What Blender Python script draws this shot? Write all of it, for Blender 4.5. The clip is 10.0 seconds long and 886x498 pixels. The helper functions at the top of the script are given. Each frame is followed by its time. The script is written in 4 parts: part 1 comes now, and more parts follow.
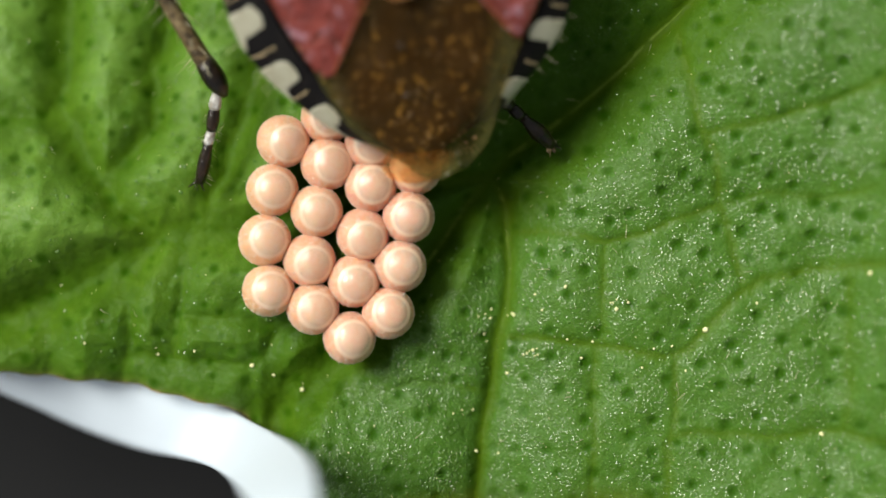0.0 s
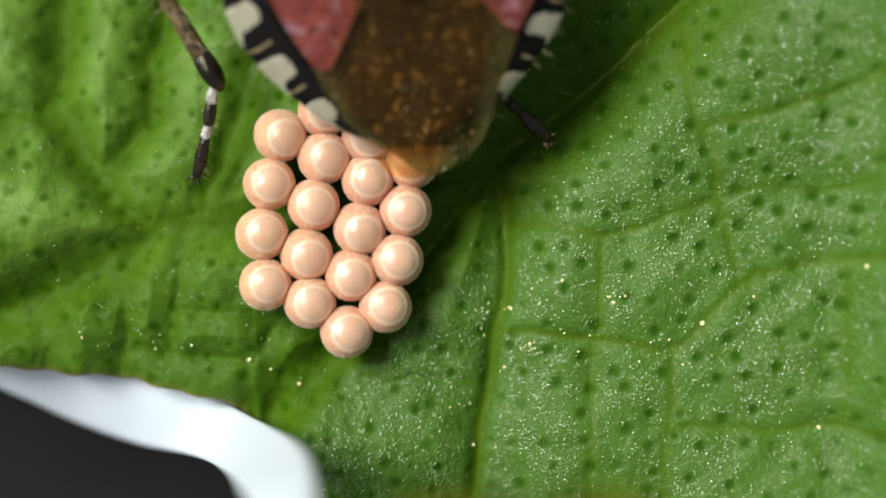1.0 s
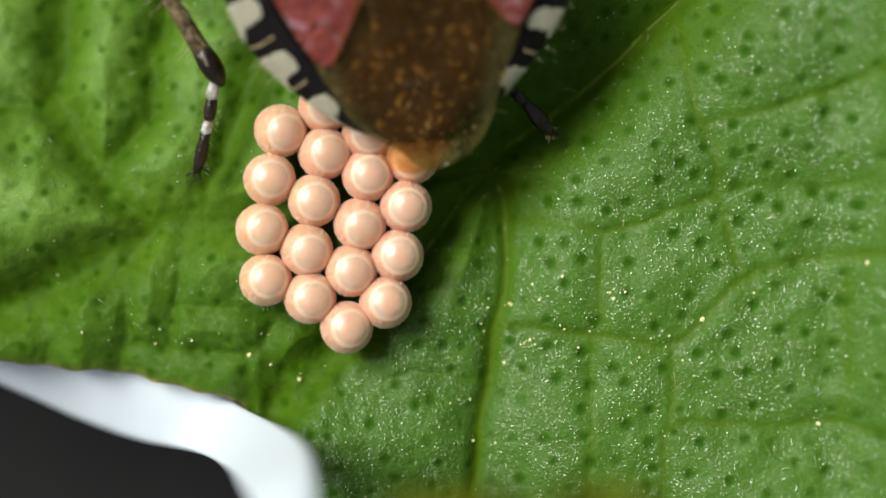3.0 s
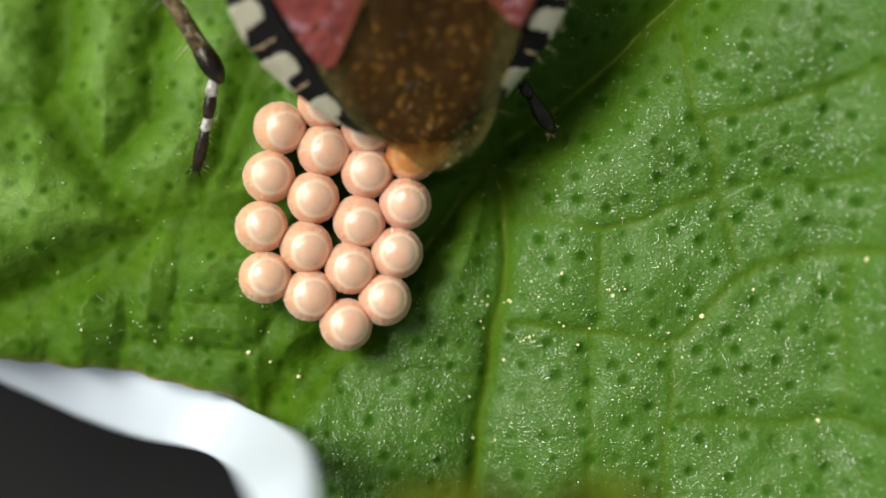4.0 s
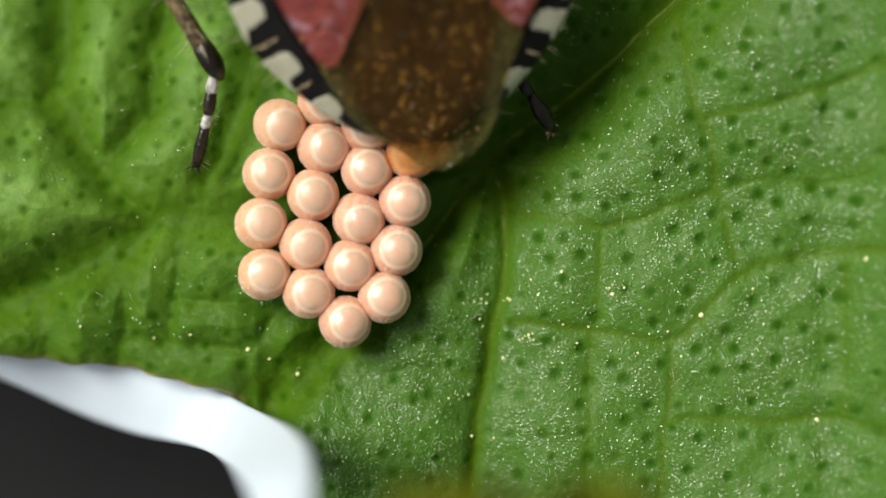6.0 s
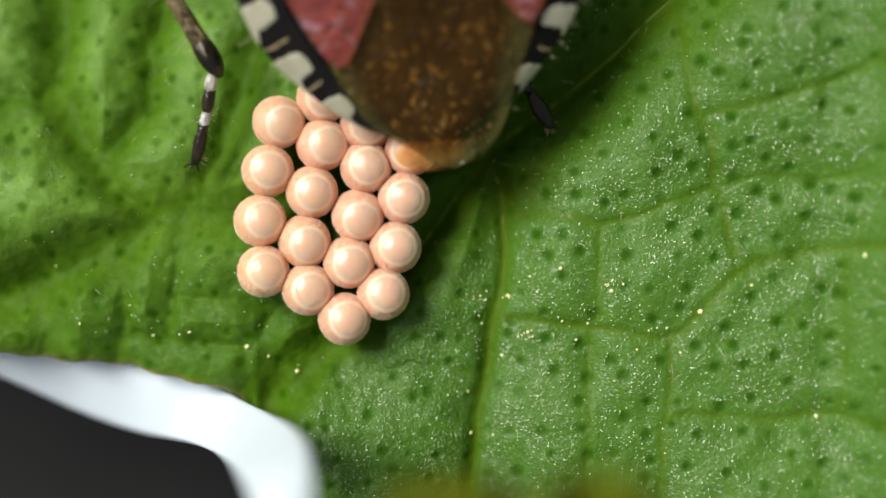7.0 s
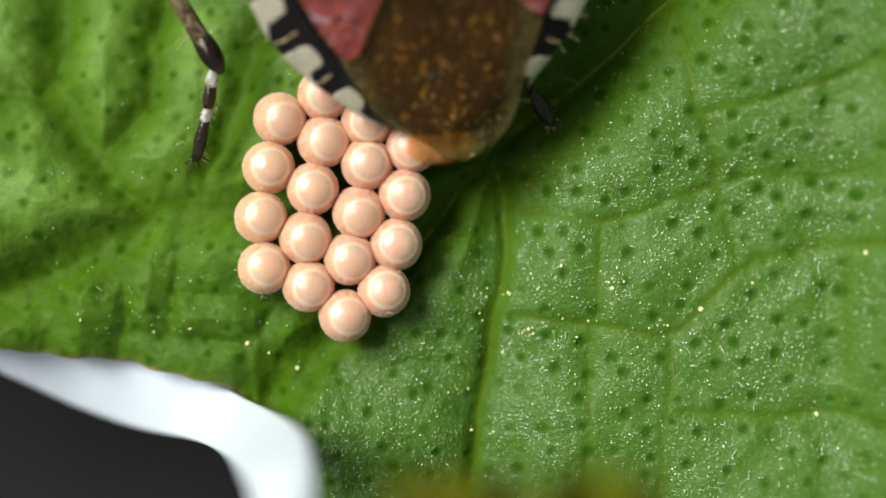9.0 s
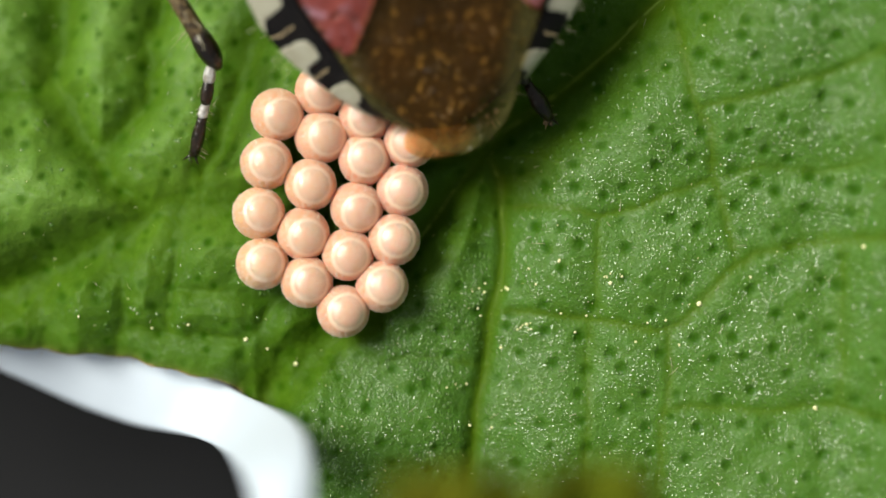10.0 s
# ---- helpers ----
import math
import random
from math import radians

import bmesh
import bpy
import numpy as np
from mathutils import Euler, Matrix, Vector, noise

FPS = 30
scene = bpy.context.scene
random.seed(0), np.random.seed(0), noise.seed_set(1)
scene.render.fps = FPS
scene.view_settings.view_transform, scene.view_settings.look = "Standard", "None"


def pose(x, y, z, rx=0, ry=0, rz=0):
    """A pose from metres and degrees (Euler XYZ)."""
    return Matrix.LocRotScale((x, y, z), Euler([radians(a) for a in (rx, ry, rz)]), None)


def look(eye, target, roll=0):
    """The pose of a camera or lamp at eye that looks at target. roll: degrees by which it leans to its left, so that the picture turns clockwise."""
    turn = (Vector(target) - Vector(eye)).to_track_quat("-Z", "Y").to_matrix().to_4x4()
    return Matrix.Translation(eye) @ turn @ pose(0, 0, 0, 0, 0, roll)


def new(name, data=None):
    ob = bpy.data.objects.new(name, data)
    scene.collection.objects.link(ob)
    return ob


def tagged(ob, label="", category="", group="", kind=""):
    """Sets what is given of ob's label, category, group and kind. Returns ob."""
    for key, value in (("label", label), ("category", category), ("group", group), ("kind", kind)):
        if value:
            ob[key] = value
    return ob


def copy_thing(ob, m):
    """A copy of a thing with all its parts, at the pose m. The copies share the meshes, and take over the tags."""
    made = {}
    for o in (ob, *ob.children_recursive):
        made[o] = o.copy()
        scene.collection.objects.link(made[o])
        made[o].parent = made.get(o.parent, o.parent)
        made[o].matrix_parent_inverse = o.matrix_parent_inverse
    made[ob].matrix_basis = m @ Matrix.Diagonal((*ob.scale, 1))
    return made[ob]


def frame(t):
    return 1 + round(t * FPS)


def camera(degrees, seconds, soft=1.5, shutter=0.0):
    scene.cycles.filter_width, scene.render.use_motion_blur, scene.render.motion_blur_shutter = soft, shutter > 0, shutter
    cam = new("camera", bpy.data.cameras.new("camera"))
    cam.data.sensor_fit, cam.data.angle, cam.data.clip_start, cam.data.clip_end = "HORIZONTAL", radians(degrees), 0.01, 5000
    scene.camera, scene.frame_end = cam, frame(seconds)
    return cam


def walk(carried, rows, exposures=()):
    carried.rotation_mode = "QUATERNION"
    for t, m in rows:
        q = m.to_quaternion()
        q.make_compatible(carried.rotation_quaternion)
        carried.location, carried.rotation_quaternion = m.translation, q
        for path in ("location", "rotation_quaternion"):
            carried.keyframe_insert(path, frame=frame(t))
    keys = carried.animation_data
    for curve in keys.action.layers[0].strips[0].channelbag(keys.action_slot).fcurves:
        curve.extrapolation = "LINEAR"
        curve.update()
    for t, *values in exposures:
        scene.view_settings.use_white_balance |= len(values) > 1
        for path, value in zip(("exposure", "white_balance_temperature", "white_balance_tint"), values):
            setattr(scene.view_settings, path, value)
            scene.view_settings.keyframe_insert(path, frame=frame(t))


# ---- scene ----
import functools

cam = camera(36.0, 10.0, soft=1.7)
MM = 0.001
EYE = 26.77          # height of the lens over the leaf, in millimetres


def mm(x, y, z, rx=0, ry=0, rz=0):
    """A pose from millimetres and degrees."""
    return pose(x * MM, y * MM, z * MM, rx, ry, rz)


# seconds, sideways and lengthways drift in millimetres, turn in degrees
DRIFT = [(0.0, 0.0, 0.0, 0.0), (0.5, 0.038, -0.082, -0.05), (1.0, 0.057, -0.118, -0.05), (1.5, 0.028, -0.089, 0.03),
         (2.0, -0.007, -0.063, 0.07), (2.5, 0.025, -0.129, 0.08), (4.0, 0.065, -0.256, 0.01), (4.5, 0.064, -0.256, 0.08),
         (5.0, 0.063, -0.249, 0.19), (5.5, 0.065, -0.266, 0.27), (7.0, 0.094, -0.361, 0.17), (7.5, 0.077, -0.37, 0.17),
         (8.0, 0.068, -0.368, 0.21), (8.5, 0.068, -0.383, 0.26), (9.0, 0.08, -0.417, 0.29), (9.5, 0.094, -0.45, 0.24),
         (10.0, 0.119, -0.507, 0.13)]
walk(cam, [(t, mm(x, y, EYE, 0, 0, a)) for t, x, y, a in DRIFT],
     exposures=[(0.0, 0.05), (2.5, 0.03), (4.5, 0.0), (5.7, 0.01), (6.9, 0.10), (10.0, 0.10)])
# a close-up lens: shallow depth of field, focused on the tops of the eggs
cam.data.dof.use_dof = True
cam.data.dof.focus_distance = (EYE - 0.40) * MM
cam.data.dof.aperture_fstop = 27.0

# ---- light: bright hazy daylight from the upper left ----
SUN_FROM = Vector((-0.74, 0.48, 1.0))
world = bpy.data.worlds.new("sky")
scene.world = world
world.use_nodes = True
wn = world.node_tree
sky = wn.nodes.new("ShaderNodeTexSky")
sky.sky_type = "NISHITA"
sky.sun_disc = False
sky.sun_elevation = math.atan2(SUN_FROM.z, SUN_FROM.xy.length)
sky.sun_rotation = math.atan2(SUN_FROM.x, SUN_FROM.y)
sky.dust_density = 3.0
haze = wn.nodes.new("ShaderNodeHueSaturation")
haze.inputs["Saturation"].default_value = 0.1
wn.links.new(sky.outputs[0], haze.inputs["Color"])
wn.links.new(haze.outputs[0], wn.nodes["Background"].inputs["Color"])
wn.nodes["Background"].inputs["Strength"].default_value = 0.08
sun = new("sun", bpy.data.lights.new("sun", "SUN"))
sun.data.energy = 3.95
sun.data.angle = radians(28)
sun.data.color = (1.0, 0.97, 0.87)
sun.matrix_world = look(SUN_FROM * 0.5, (0, 0, 0))


# ---- materials ----
class Mat:
    """A node material with a principled shader; textures run in object space, sizes in millimetres."""

    def __init__(self, name, rough=0.5, spec=0.5, **inputs):
        self.m = bpy.data.materials.new(name)
        self.m.use_nodes = True
        self.t = self.m.node_tree
        self.p = self.t.nodes["Principled BSDF"]
        self.p.inputs["Roughness"].default_value = rough
        self.p.inputs["Specular IOR Level"].default_value = spec
        for key, value in inputs.items():
            self.p.inputs[key.replace("_", " ")].default_value = value
        self.co = self.t.nodes.new("ShaderNodeTexCoord").outputs["Object"]

    def link(self, a, b):
        if isinstance(a, (int, float)):
            b.default_value = a
        elif isinstance(a, tuple):
            b.default_value = (*a, 1.0) if len(a) == 3 else a
        else:
            self.t.links.new(a, b)

    def noise(self, size, detail=4.0, rough=0.55):
        n = self.t.nodes.new("ShaderNodeTexNoise")
        n.inputs["Scale"].default_value = 1.0 / (size * MM)
        n.inputs["Detail"].default_value = detail
        n.inputs["Roughness"].default_value = rough
        self.link(self.co, n.inputs["Vector"])
        return n.outputs["Fac"]

    def cells(self, size, out="Distance", feature="F1", warp=None):
        n = self.t.nodes.new("ShaderNodeTexVoronoi")
        n.feature = feature
        n.inputs["Scale"].default_value = 1.0 / (size * MM)
        if warp:
            w = self.t.nodes.new("ShaderNodeTexNoise")
            w.inputs["Scale"].default_value = 1.0 / (size * 1.3 * MM)
            self.link(self.co, w.inputs["Vector"])
            s = self.t.nodes.new("ShaderNodeVectorMath")
            s.operation = "MULTIPLY_ADD"
            self.link(w.outputs["Color"], s.inputs[0])
            s.inputs[1].default_value = (warp * MM,) * 3
            self.link(self.co, s.inputs[2])
            self.link(s.outputs[0], n.inputs["Vector"])
        else:
            self.link(self.co, n.inputs["Vector"])
        return n.outputs[out]

    def attribute(self, name):
        n = self.t.nodes.new("ShaderNodeAttribute")
        n.attribute_name = name
        return n.outputs["Fac"]

    def random(self):
        return self.t.nodes.new("ShaderNodeObjectInfo").outputs["Random"]

    def ramp(self, fac, *stops):
        n = self.t.nodes.new("ShaderNodeValToRGB")
        e = n.color_ramp.elements
        while len(e) < len(stops):
            e.new(0.5)
        for el, (at, c) in zip(e, stops):
            el.position = at
            el.color = (*c, 1.0) if isinstance(c, tuple) else (c, c, c, 1.0)
        self.link(fac, n.inputs["Fac"])
        return n.outputs["Color"]

    def mix(self, fac, a, b, how="MIX"):
        n = self.t.nodes.new("ShaderNodeMix")
        n.data_type = "RGBA"
        n.blend_type = how
        self.link(fac, n.inputs[0])
        self.link(a, n.inputs[6])
        self.link(b, n.inputs[7])
        return n.outputs[2]

    def math(self, op, a, b=0.0):
        n = self.t.nodes.new("ShaderNodeMath")
        n.operation = op
        self.link(a, n.inputs[0])
        self.link(b, n.inputs[1])
        return n.outputs[0]

    def bump(self, *layers):
        """Layers of (height, depth in millimetres)."""
        last = None
        for height, depth in layers:
            n = self.t.nodes.new("ShaderNodeBump")
            n.inputs["Strength"].default_value = 1.0
            n.inputs["Distance"].default_value = depth * MM
            self.link(height, n.inputs["Height"])
            if last is not None:
                self.link(last, n.inputs["Normal"])
            last = n.outputs["Normal"]
        self.link(last, self.p.inputs["Normal"])
        return last

    def set(self, key, value):
        self.link(value, self.p.inputs[key])
        return self


def leaf_material():
    m = Mat("leaf", rough=0.42, spec=0.5)
    patches = m.noise(2.4, 3.0)
    fine = m.noise(0.22, 5.0)
    col = m.ramp(patches, (0.30, (0.038, 0.094, 0.002)), (0.70, (0.070, 0.150, 0.005)))
    col = m.mix(m.math("MULTIPLY", m.ramp(fine, (0.35, 0.0), (0.7, 1.0)), 0.4), col, (0.080, 0.165, 0.014))
    mottle = m.ramp(m.noise(0.42, 4.0, 0.65), (0.40, 0.0), (0.60, 0.30))
    col = m.mix(mottle, col, (0.022, 0.068, 0.002))
    # waxy bloom between the veins, held back in the bug's shadow to darken it
    col = m.mix(m.math("MULTIPLY", m.attribute("bloom"), m.ramp(fine, (0.30, 0.40), (0.65, 0.95))), col, (0.058, 0.150, 0.017))
    # swollen fields of the left half are paler: bloom, with sunlight worked into the colour
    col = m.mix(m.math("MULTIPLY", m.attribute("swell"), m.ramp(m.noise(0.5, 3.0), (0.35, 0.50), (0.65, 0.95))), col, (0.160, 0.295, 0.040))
    col = m.mix(m.math("MULTIPLY", m.attribute("bare"), 0.16), col, (0.070, 0.142, 0.003))
    col = m.mix(m.math("MULTIPLY", m.attribute("vein"), 0.6), col, (0.068, 0.125, 0.004))
    col = m.mix(m.attribute("margin"), col, (0.26, 0.19, 0.06))
    cell = m.cells(0.052)
    tone = m.cells(0.052, "Color")
    # each epidermis cell has its own tone and shine
    pale = m.math("MULTIPLY", m.ramp(tone, (0.35, 0.0), (0.75, 0.45)), m.attribute("waxy"))
    col = m.mix(pale, col, (0.082, 0.185, 0.027))
    col = m.mix(m.math("MULTIPLY", m.attribute("gland"), 0.85), col, (0.018, 0.070, 0.001))
    m.set("Base Color", col)
    bright = m.ramp(tone, (0.56, 0.0), (0.68, 1.0))
    bright = m.math("MULTIPLY", bright, m.ramp(m.noise(0.7, 2.0), (0.38, 0.25), (0.60, 1.0)))
    bright = m.math("MULTIPLY", bright, m.math("SUBTRACT", 1.0, m.attribute("gland")))
    bright = m.math("MULTIPLY", bright, m.math("ADD", 0.08, m.math("MULTIPLY", m.attribute("waxy"), 0.92)))
    m.set("Roughness", m.mix(bright, (0.48, 0.48, 0.48), (0.14, 0.14, 0.14)))
    dull = m.math("ADD", m.math("MULTIPLY", m.math("SUBTRACT", 1.0, m.attribute("gland")), 0.05), m.math("MULTIPLY", m.math("MULTIPLY", m.attribute("bloom"), 0.13), m.math("SUBTRACT", 1.0, m.attribute("gland"))))
    m.set("Specular IOR Level", m.mix(bright, dull, (0.60, 0.60, 0.60)))
    dome = m.math("MULTIPLY", m.math("SUBTRACT", 1.0, cell), m.math("ADD", 0.15, bright))
    m.bump((dome, 0.017), (m.noise(0.10, 3.0), 0.016), (fine, 0.036))
    m.set("Subsurface Weight", 0.15)
    m.p.inputs["Subsurface Radius"].default_value = (0.25, 0.5, 0.08)
    m.p.inputs["Subsurface Scale"].default_value = 0.4 * MM
    return m.m


def cell_material():
    """Single waxy epidermis cells: the leaf's green under a high gloss."""
    m = Mat("waxy_cell", rough=0.10, spec=1.0)
    m.set("Base Color", m.ramp(m.noise(0.4), (0.3, (0.060, 0.150, 0.012)), (0.7, (0.090, 0.200, 0.026))))
    m.set("Roughness", m.ramp(m.noise(0.1), (0.3, 0.05), (0.7, 0.20)))
    return m.m


def vein_material():
    m = Mat("vein", rough=0.6, spec=0.2)
    m.set("Base Color", m.ramp(m.noise(0.5), (0.35, (0.110, 0.190, 0.010)), (0.7, (0.150, 0.240, 0.024))))
    m.bump((m.noise(0.08), 0.02))
    return m.m


def egg_material(name, pale, rough, grain, weight, light=(0.94, 0.77, 0.62), coat=1.0, band=False, sheen=0.0):
    """Shell colour comes from the egg's own tint, mixed with a paler tone."""
    m = Mat(name, rough=rough, spec=0.55)
    own = m.t.nodes.new("ShaderNodeObjectInfo").outputs["Color"]
    mottled = m.noise(0.09, 4.0)
    share = m.ramp(mottled, (0.35, pale), (0.75, min(1.0, pale + 0.3)))
    if band:
        share = m.math("MULTIPLY", share, m.attribute("band"))
    tint = m.mix(share, (0.80, 0.47, 0.29) if band else own, light)
    m.set("Base Color", tint)
    m.set("Subsurface Weight", weight)
    m.p.inputs["Subsurface Radius"].default_value = (1.0, 0.62, 0.42)
    m.p.inputs["Subsurface Scale"].default_value = 0.15 * MM
    m.set("Coat Weight", coat)
    m.set("Sheen Weight", sheen)
    m.set("Sheen Roughness", 0.35)
    m.set("Sheen Tint", (1.0, 0.86, 0.70))
    m.set("Coat Roughness", 0.12)
    m.set("Coat IOR", 1.6)
    rough_skin = m.bump((m.math("SUBTRACT", 1.0, m.cells(0.030)), grain), (m.noise(0.12), grain * 0.4))
    m.link(rough_skin, m.p.inputs["Coat Normal"])
    return m.m


def chitin(name, colour, other, rough, size=0.12, depth=0.02, amount=0.6, spec=0.5):
    m = Mat(name, rough=rough, spec=spec)
    blotch = m.ramp(m.noise(size * 3.0), (0.38, 0.0), (0.66, 1.0))
    m.set("Base Color", m.mix(m.math("MULTIPLY", blotch, amount), colour, other))
    m.bump((m.math("SUBTRACT", 1.0, m.cells(size)), depth), (m.noise(size * 0.4), depth * 0.6))
    return m.m


def corium_material():
    m = Mat("corium", rough=0.30, spec=0.6)
    col = m.ramp(m.noise(0.55), (0.3, (0.15, 0.020, 0.015)), (0.7, (0.28, 0.062, 0.048)))
    bloom = m.ramp(m.noise(0.22, 3.0), (0.54, 0.0), (0.66, 1.0))
    col = m.mix(m.math("MULTIPLY", bloom, 0.6), col, (0.40, 0.25, 0.32))
    m.set("Base Color", col)
    m.bump((m.ramp(m.cells(0.17, warp=0.1), (0.05, 0.0), (0.40, 1.0)), 0.12), (m.noise(0.4, 2.0), 0.10), (m.noise(0.06), 0.012))
    return m.m


def membrane_material():
    """A brown, see-through wing skin with small shiny blisters."""
    m = Mat("membrane", rough=0.30, spec=0.45)
    clear = m.t.nodes.new("ShaderNodeBsdfTransparent")
    tint = m.ramp(m.noise(0.9), (0.35, (0.66, 0.52, 0.28)), (0.65, (0.86, 0.74, 0.48)))
    m.link(tint, clear.inputs["Color"])
    base = m.ramp(m.noise(0.35), (0.35, (0.045, 0.025, 0.006)), (0.7, (0.105, 0.064, 0.020)))
    # the free margin of the wing is paler than the part that lies on the body
    m.set("Base Color", m.mix(m.attribute("free"), base, (0.150, 0.138, 0.038)))
    blister = m.ramp(m.cells(0.20, warp=0.15), (0.0, 1.0), (0.42, 0.0))
    some = m.ramp(m.cells(0.20, "Color", warp=0.15), (0.34, 0.0), (0.60, 1.0))
    m.bump((m.noise(0.45, 2.0), 0.10), (m.math("MULTIPLY", blister, some), 0.05))
    blend = m.t.nodes.new("ShaderNodeMixShader")
    m.link(m.math("ADD", 0.26, m.math("MULTIPLY", m.attribute("free"), 0.12)), blend.inputs[0])
    m.link(clear.outputs[0], blend.inputs[1])
    m.link(m.p.outputs[0], blend.inputs[2])
    m.link(blend.outputs[0], m.t.nodes["Material Output"].inputs["Surface"])
    return m.m


def abdomen_material():
    m = Mat("abdomen_brown", rough=0.35, spec=0.5)
    col = m.ramp(m.noise(0.6), (0.35, (0.026, 0.012, 0.003)), (0.7, (0.085, 0.042, 0.010)))
    fat = m.ramp(m.noise(0.17, 3.0, 0.6), (0.56, 0.0), (0.68, 1.0))
    some = m.ramp(m.noise(0.8, 2.0), (0.35, 0.35), (0.65, 1.0))
    col = m.mix(m.math("MULTIPLY", fat, some), col, (0.58, 0.40, 0.15))
    m.set("Base Color", col)
    m.bump((m.noise(0.2), 0.05))
    return m.m


def plain(name, colour, other, rough, size, depth=0.0, amount=0.5, spec=0.5):
    m = Mat(name, rough=rough, spec=spec)
    m.set("Base Color", m.mix(m.math("MULTIPLY", m.noise(size), amount), colour, other))
    m.bump((m.noise(size * 0.3), depth))
    return m.m


def speckled(name):
    """Olive-brown shin with rows of fine black specks."""
    m = Mat(name, rough=0.34, spec=0.5)
    base = m.ramp(m.noise(0.5), (0.35, (0.14, 0.095, 0.042)), (0.7, (0.27, 0.205, 0.105)))
    speck = m.ramp(m.cells(0.085, warp=0.06), (0.18, 1.0), (0.34, 0.0))
    smear = m.ramp(m.noise(0.16, 3.0), (0.44, 0.0), (0.58, 0.8))
    m.set("Base Color", m.mix(m.math("MAXIMUM", speck, smear), base, (0.022, 0.014, 0.008)))
    m.bump((m.noise(0.06), 0.02))
    return m.m


def amber_skin():
    """Soft see-through orange skin."""
    m = Mat("amber_skin", rough=0.3, spec=0.5)
    clear = m.t.nodes.new("ShaderNodeBsdfTransparent")
    clear.inputs["Color"].default_value = (1.0, 0.86, 0.66, 1.0)
    m.set("Base Color", m.ramp(m.noise(0.3), (0.35, (0.42, 0.19, 0.055)), (0.7, (0.58, 0.32, 0.13))))
    blend = m.t.nodes.new("ShaderNodeMixShader")
    m.link(m.math("MULTIPLY", m.attribute("thick"), m.ramp(m.noise(0.25), (0.3, 0.34), (0.7, 0.8))), blend.inputs[0])
    m.link(clear.outputs[0], blend.inputs[1])
    m.link(m.p.outputs[0], blend.inputs[2])
    m.link(blend.outputs[0], m.t.nodes["Material Output"].inputs["Surface"])
    return m.m


LEAF = leaf_material()
VEIN = vein_material()
CELL = cell_material()
SHELL = egg_material("egg_shell", 0.0, 0.36, 0.016, 1.0, coat=0.4, sheen=0.12)
LID = egg_material("egg_lid", 0.54, 0.30, 0.0065, 1.0, (0.79, 0.585, 0.435), 1.0)
RING = egg_material("egg_ring", 0.7, 0.36, 0.006, 0.0, (0.87, 0.655, 0.495), 0.45, True)
GRAIN = egg_material("egg_grain", 0.60, 0.10, 0.0, 0.2)
IVORY = chitin("ivory_chitin", (0.40, 0.39, 0.30), (0.30, 0.28, 0.19), 0.42, 0.10, 0.010)
BLACK = chitin("black_chitin", (0.005, 0.0045, 0.005), (0.011, 0.009, 0.008), 0.5, 0.09, 0.012, 0.6, 0.15)
CORIUM = corium_material()
MEMBRANE = membrane_material()
ABDOMEN = abdomen_material()
AMBER_SKIN = amber_skin()
AMBER = plain("amber_chitin", (0.44, 0.18, 0.045), (0.58, 0.30, 0.11), 0.3, 0.2, 0.02)
SCUTE = chitin("scutellum_brown", (0.20, 0.10, 0.06), (0.36, 0.22, 0.12), 0.4, 0.12, 0.03)
LEG_BROWN = speckled("leg_brown")
SEAM = plain("ochre_seam", (0.46, 0.37, 0.22), (0.30, 0.19, 0.08), 0.5, 0.1, 0.01)
LEG_BLACK = chitin("leg_black", (0.007, 0.005, 0.004), (0.034, 0.019, 0.009), 0.30, 0.09, 0.014, 0.7, 0.5)
DROP = plain("fat_droplet", (0.34, 0.21, 0.07), (0.12, 0.062, 0.016), 0.30, 0.3, 0.0, 1.0, 0.35)
WING_EDGE = plain("wing_edge", (0.26, 0.060, 0.022), (0.36, 0.12, 0.045), 0.3, 0.3, 0.02)
LEG_WHITE = chitin("leg_white", (0.66, 0.66, 0.64), (0.20, 0.17, 0.12), 0.3, 0.06, 0.02, 0.8)
HAIR = plain("pale_hair", (0.62, 0.58, 0.40), (0.45, 0.38, 0.22), 0.3, 0.2)
PAPER = plain("white_paper", (0.63, 0.71, 0.79), (0.60, 0.69, 0.78), 0.7, 2.0, 0.01, 0.5, 0.3)
SLATE = plain("dark_grey_table", (0.012, 0.0128, 0.0135), (0.021, 0.021, 0.022), 0.8, 4.0, 0.02, 0.8, 0.12)
POLLEN = plain("pollen", (0.82, 0.80, 0.34), (0.90, 0.92, 0.74), 0.15, 0.05, 0.01)
MARGIN = plain("tan_margin", (0.38, 0.27, 0.10), (0.20, 0.17, 0.04), 0.5, 0.4, 0.03, 1.0)
DRY = plain("dry_leaf", (0.085, 0.140, 0.004), (0.075, 0.050, 0.003), 0.8, 1.1, 0.06, 1.0, 0.08)


# ---- mesh helpers (all measures in millimetres) ----
def part(name, bm, material, parent=None, label="", flat=False):
    """Links a bmesh as one mesh object, under a thing or a part."""
    me = bpy.data.meshes.new(name)
    bmesh.ops.recalc_face_normals(bm, faces=bm.faces)
    bmesh.ops.scale(bm, vec=(MM, MM, MM), verts=bm.verts)
    for f in bm.faces:
        f.smooth = not flat
    bm.to_mesh(me)
    bm.free()
    me.materials.append(material)
    ob = new(name, me)
    if parent is not None:
        ob.parent = parent
    return tagged(ob, label)


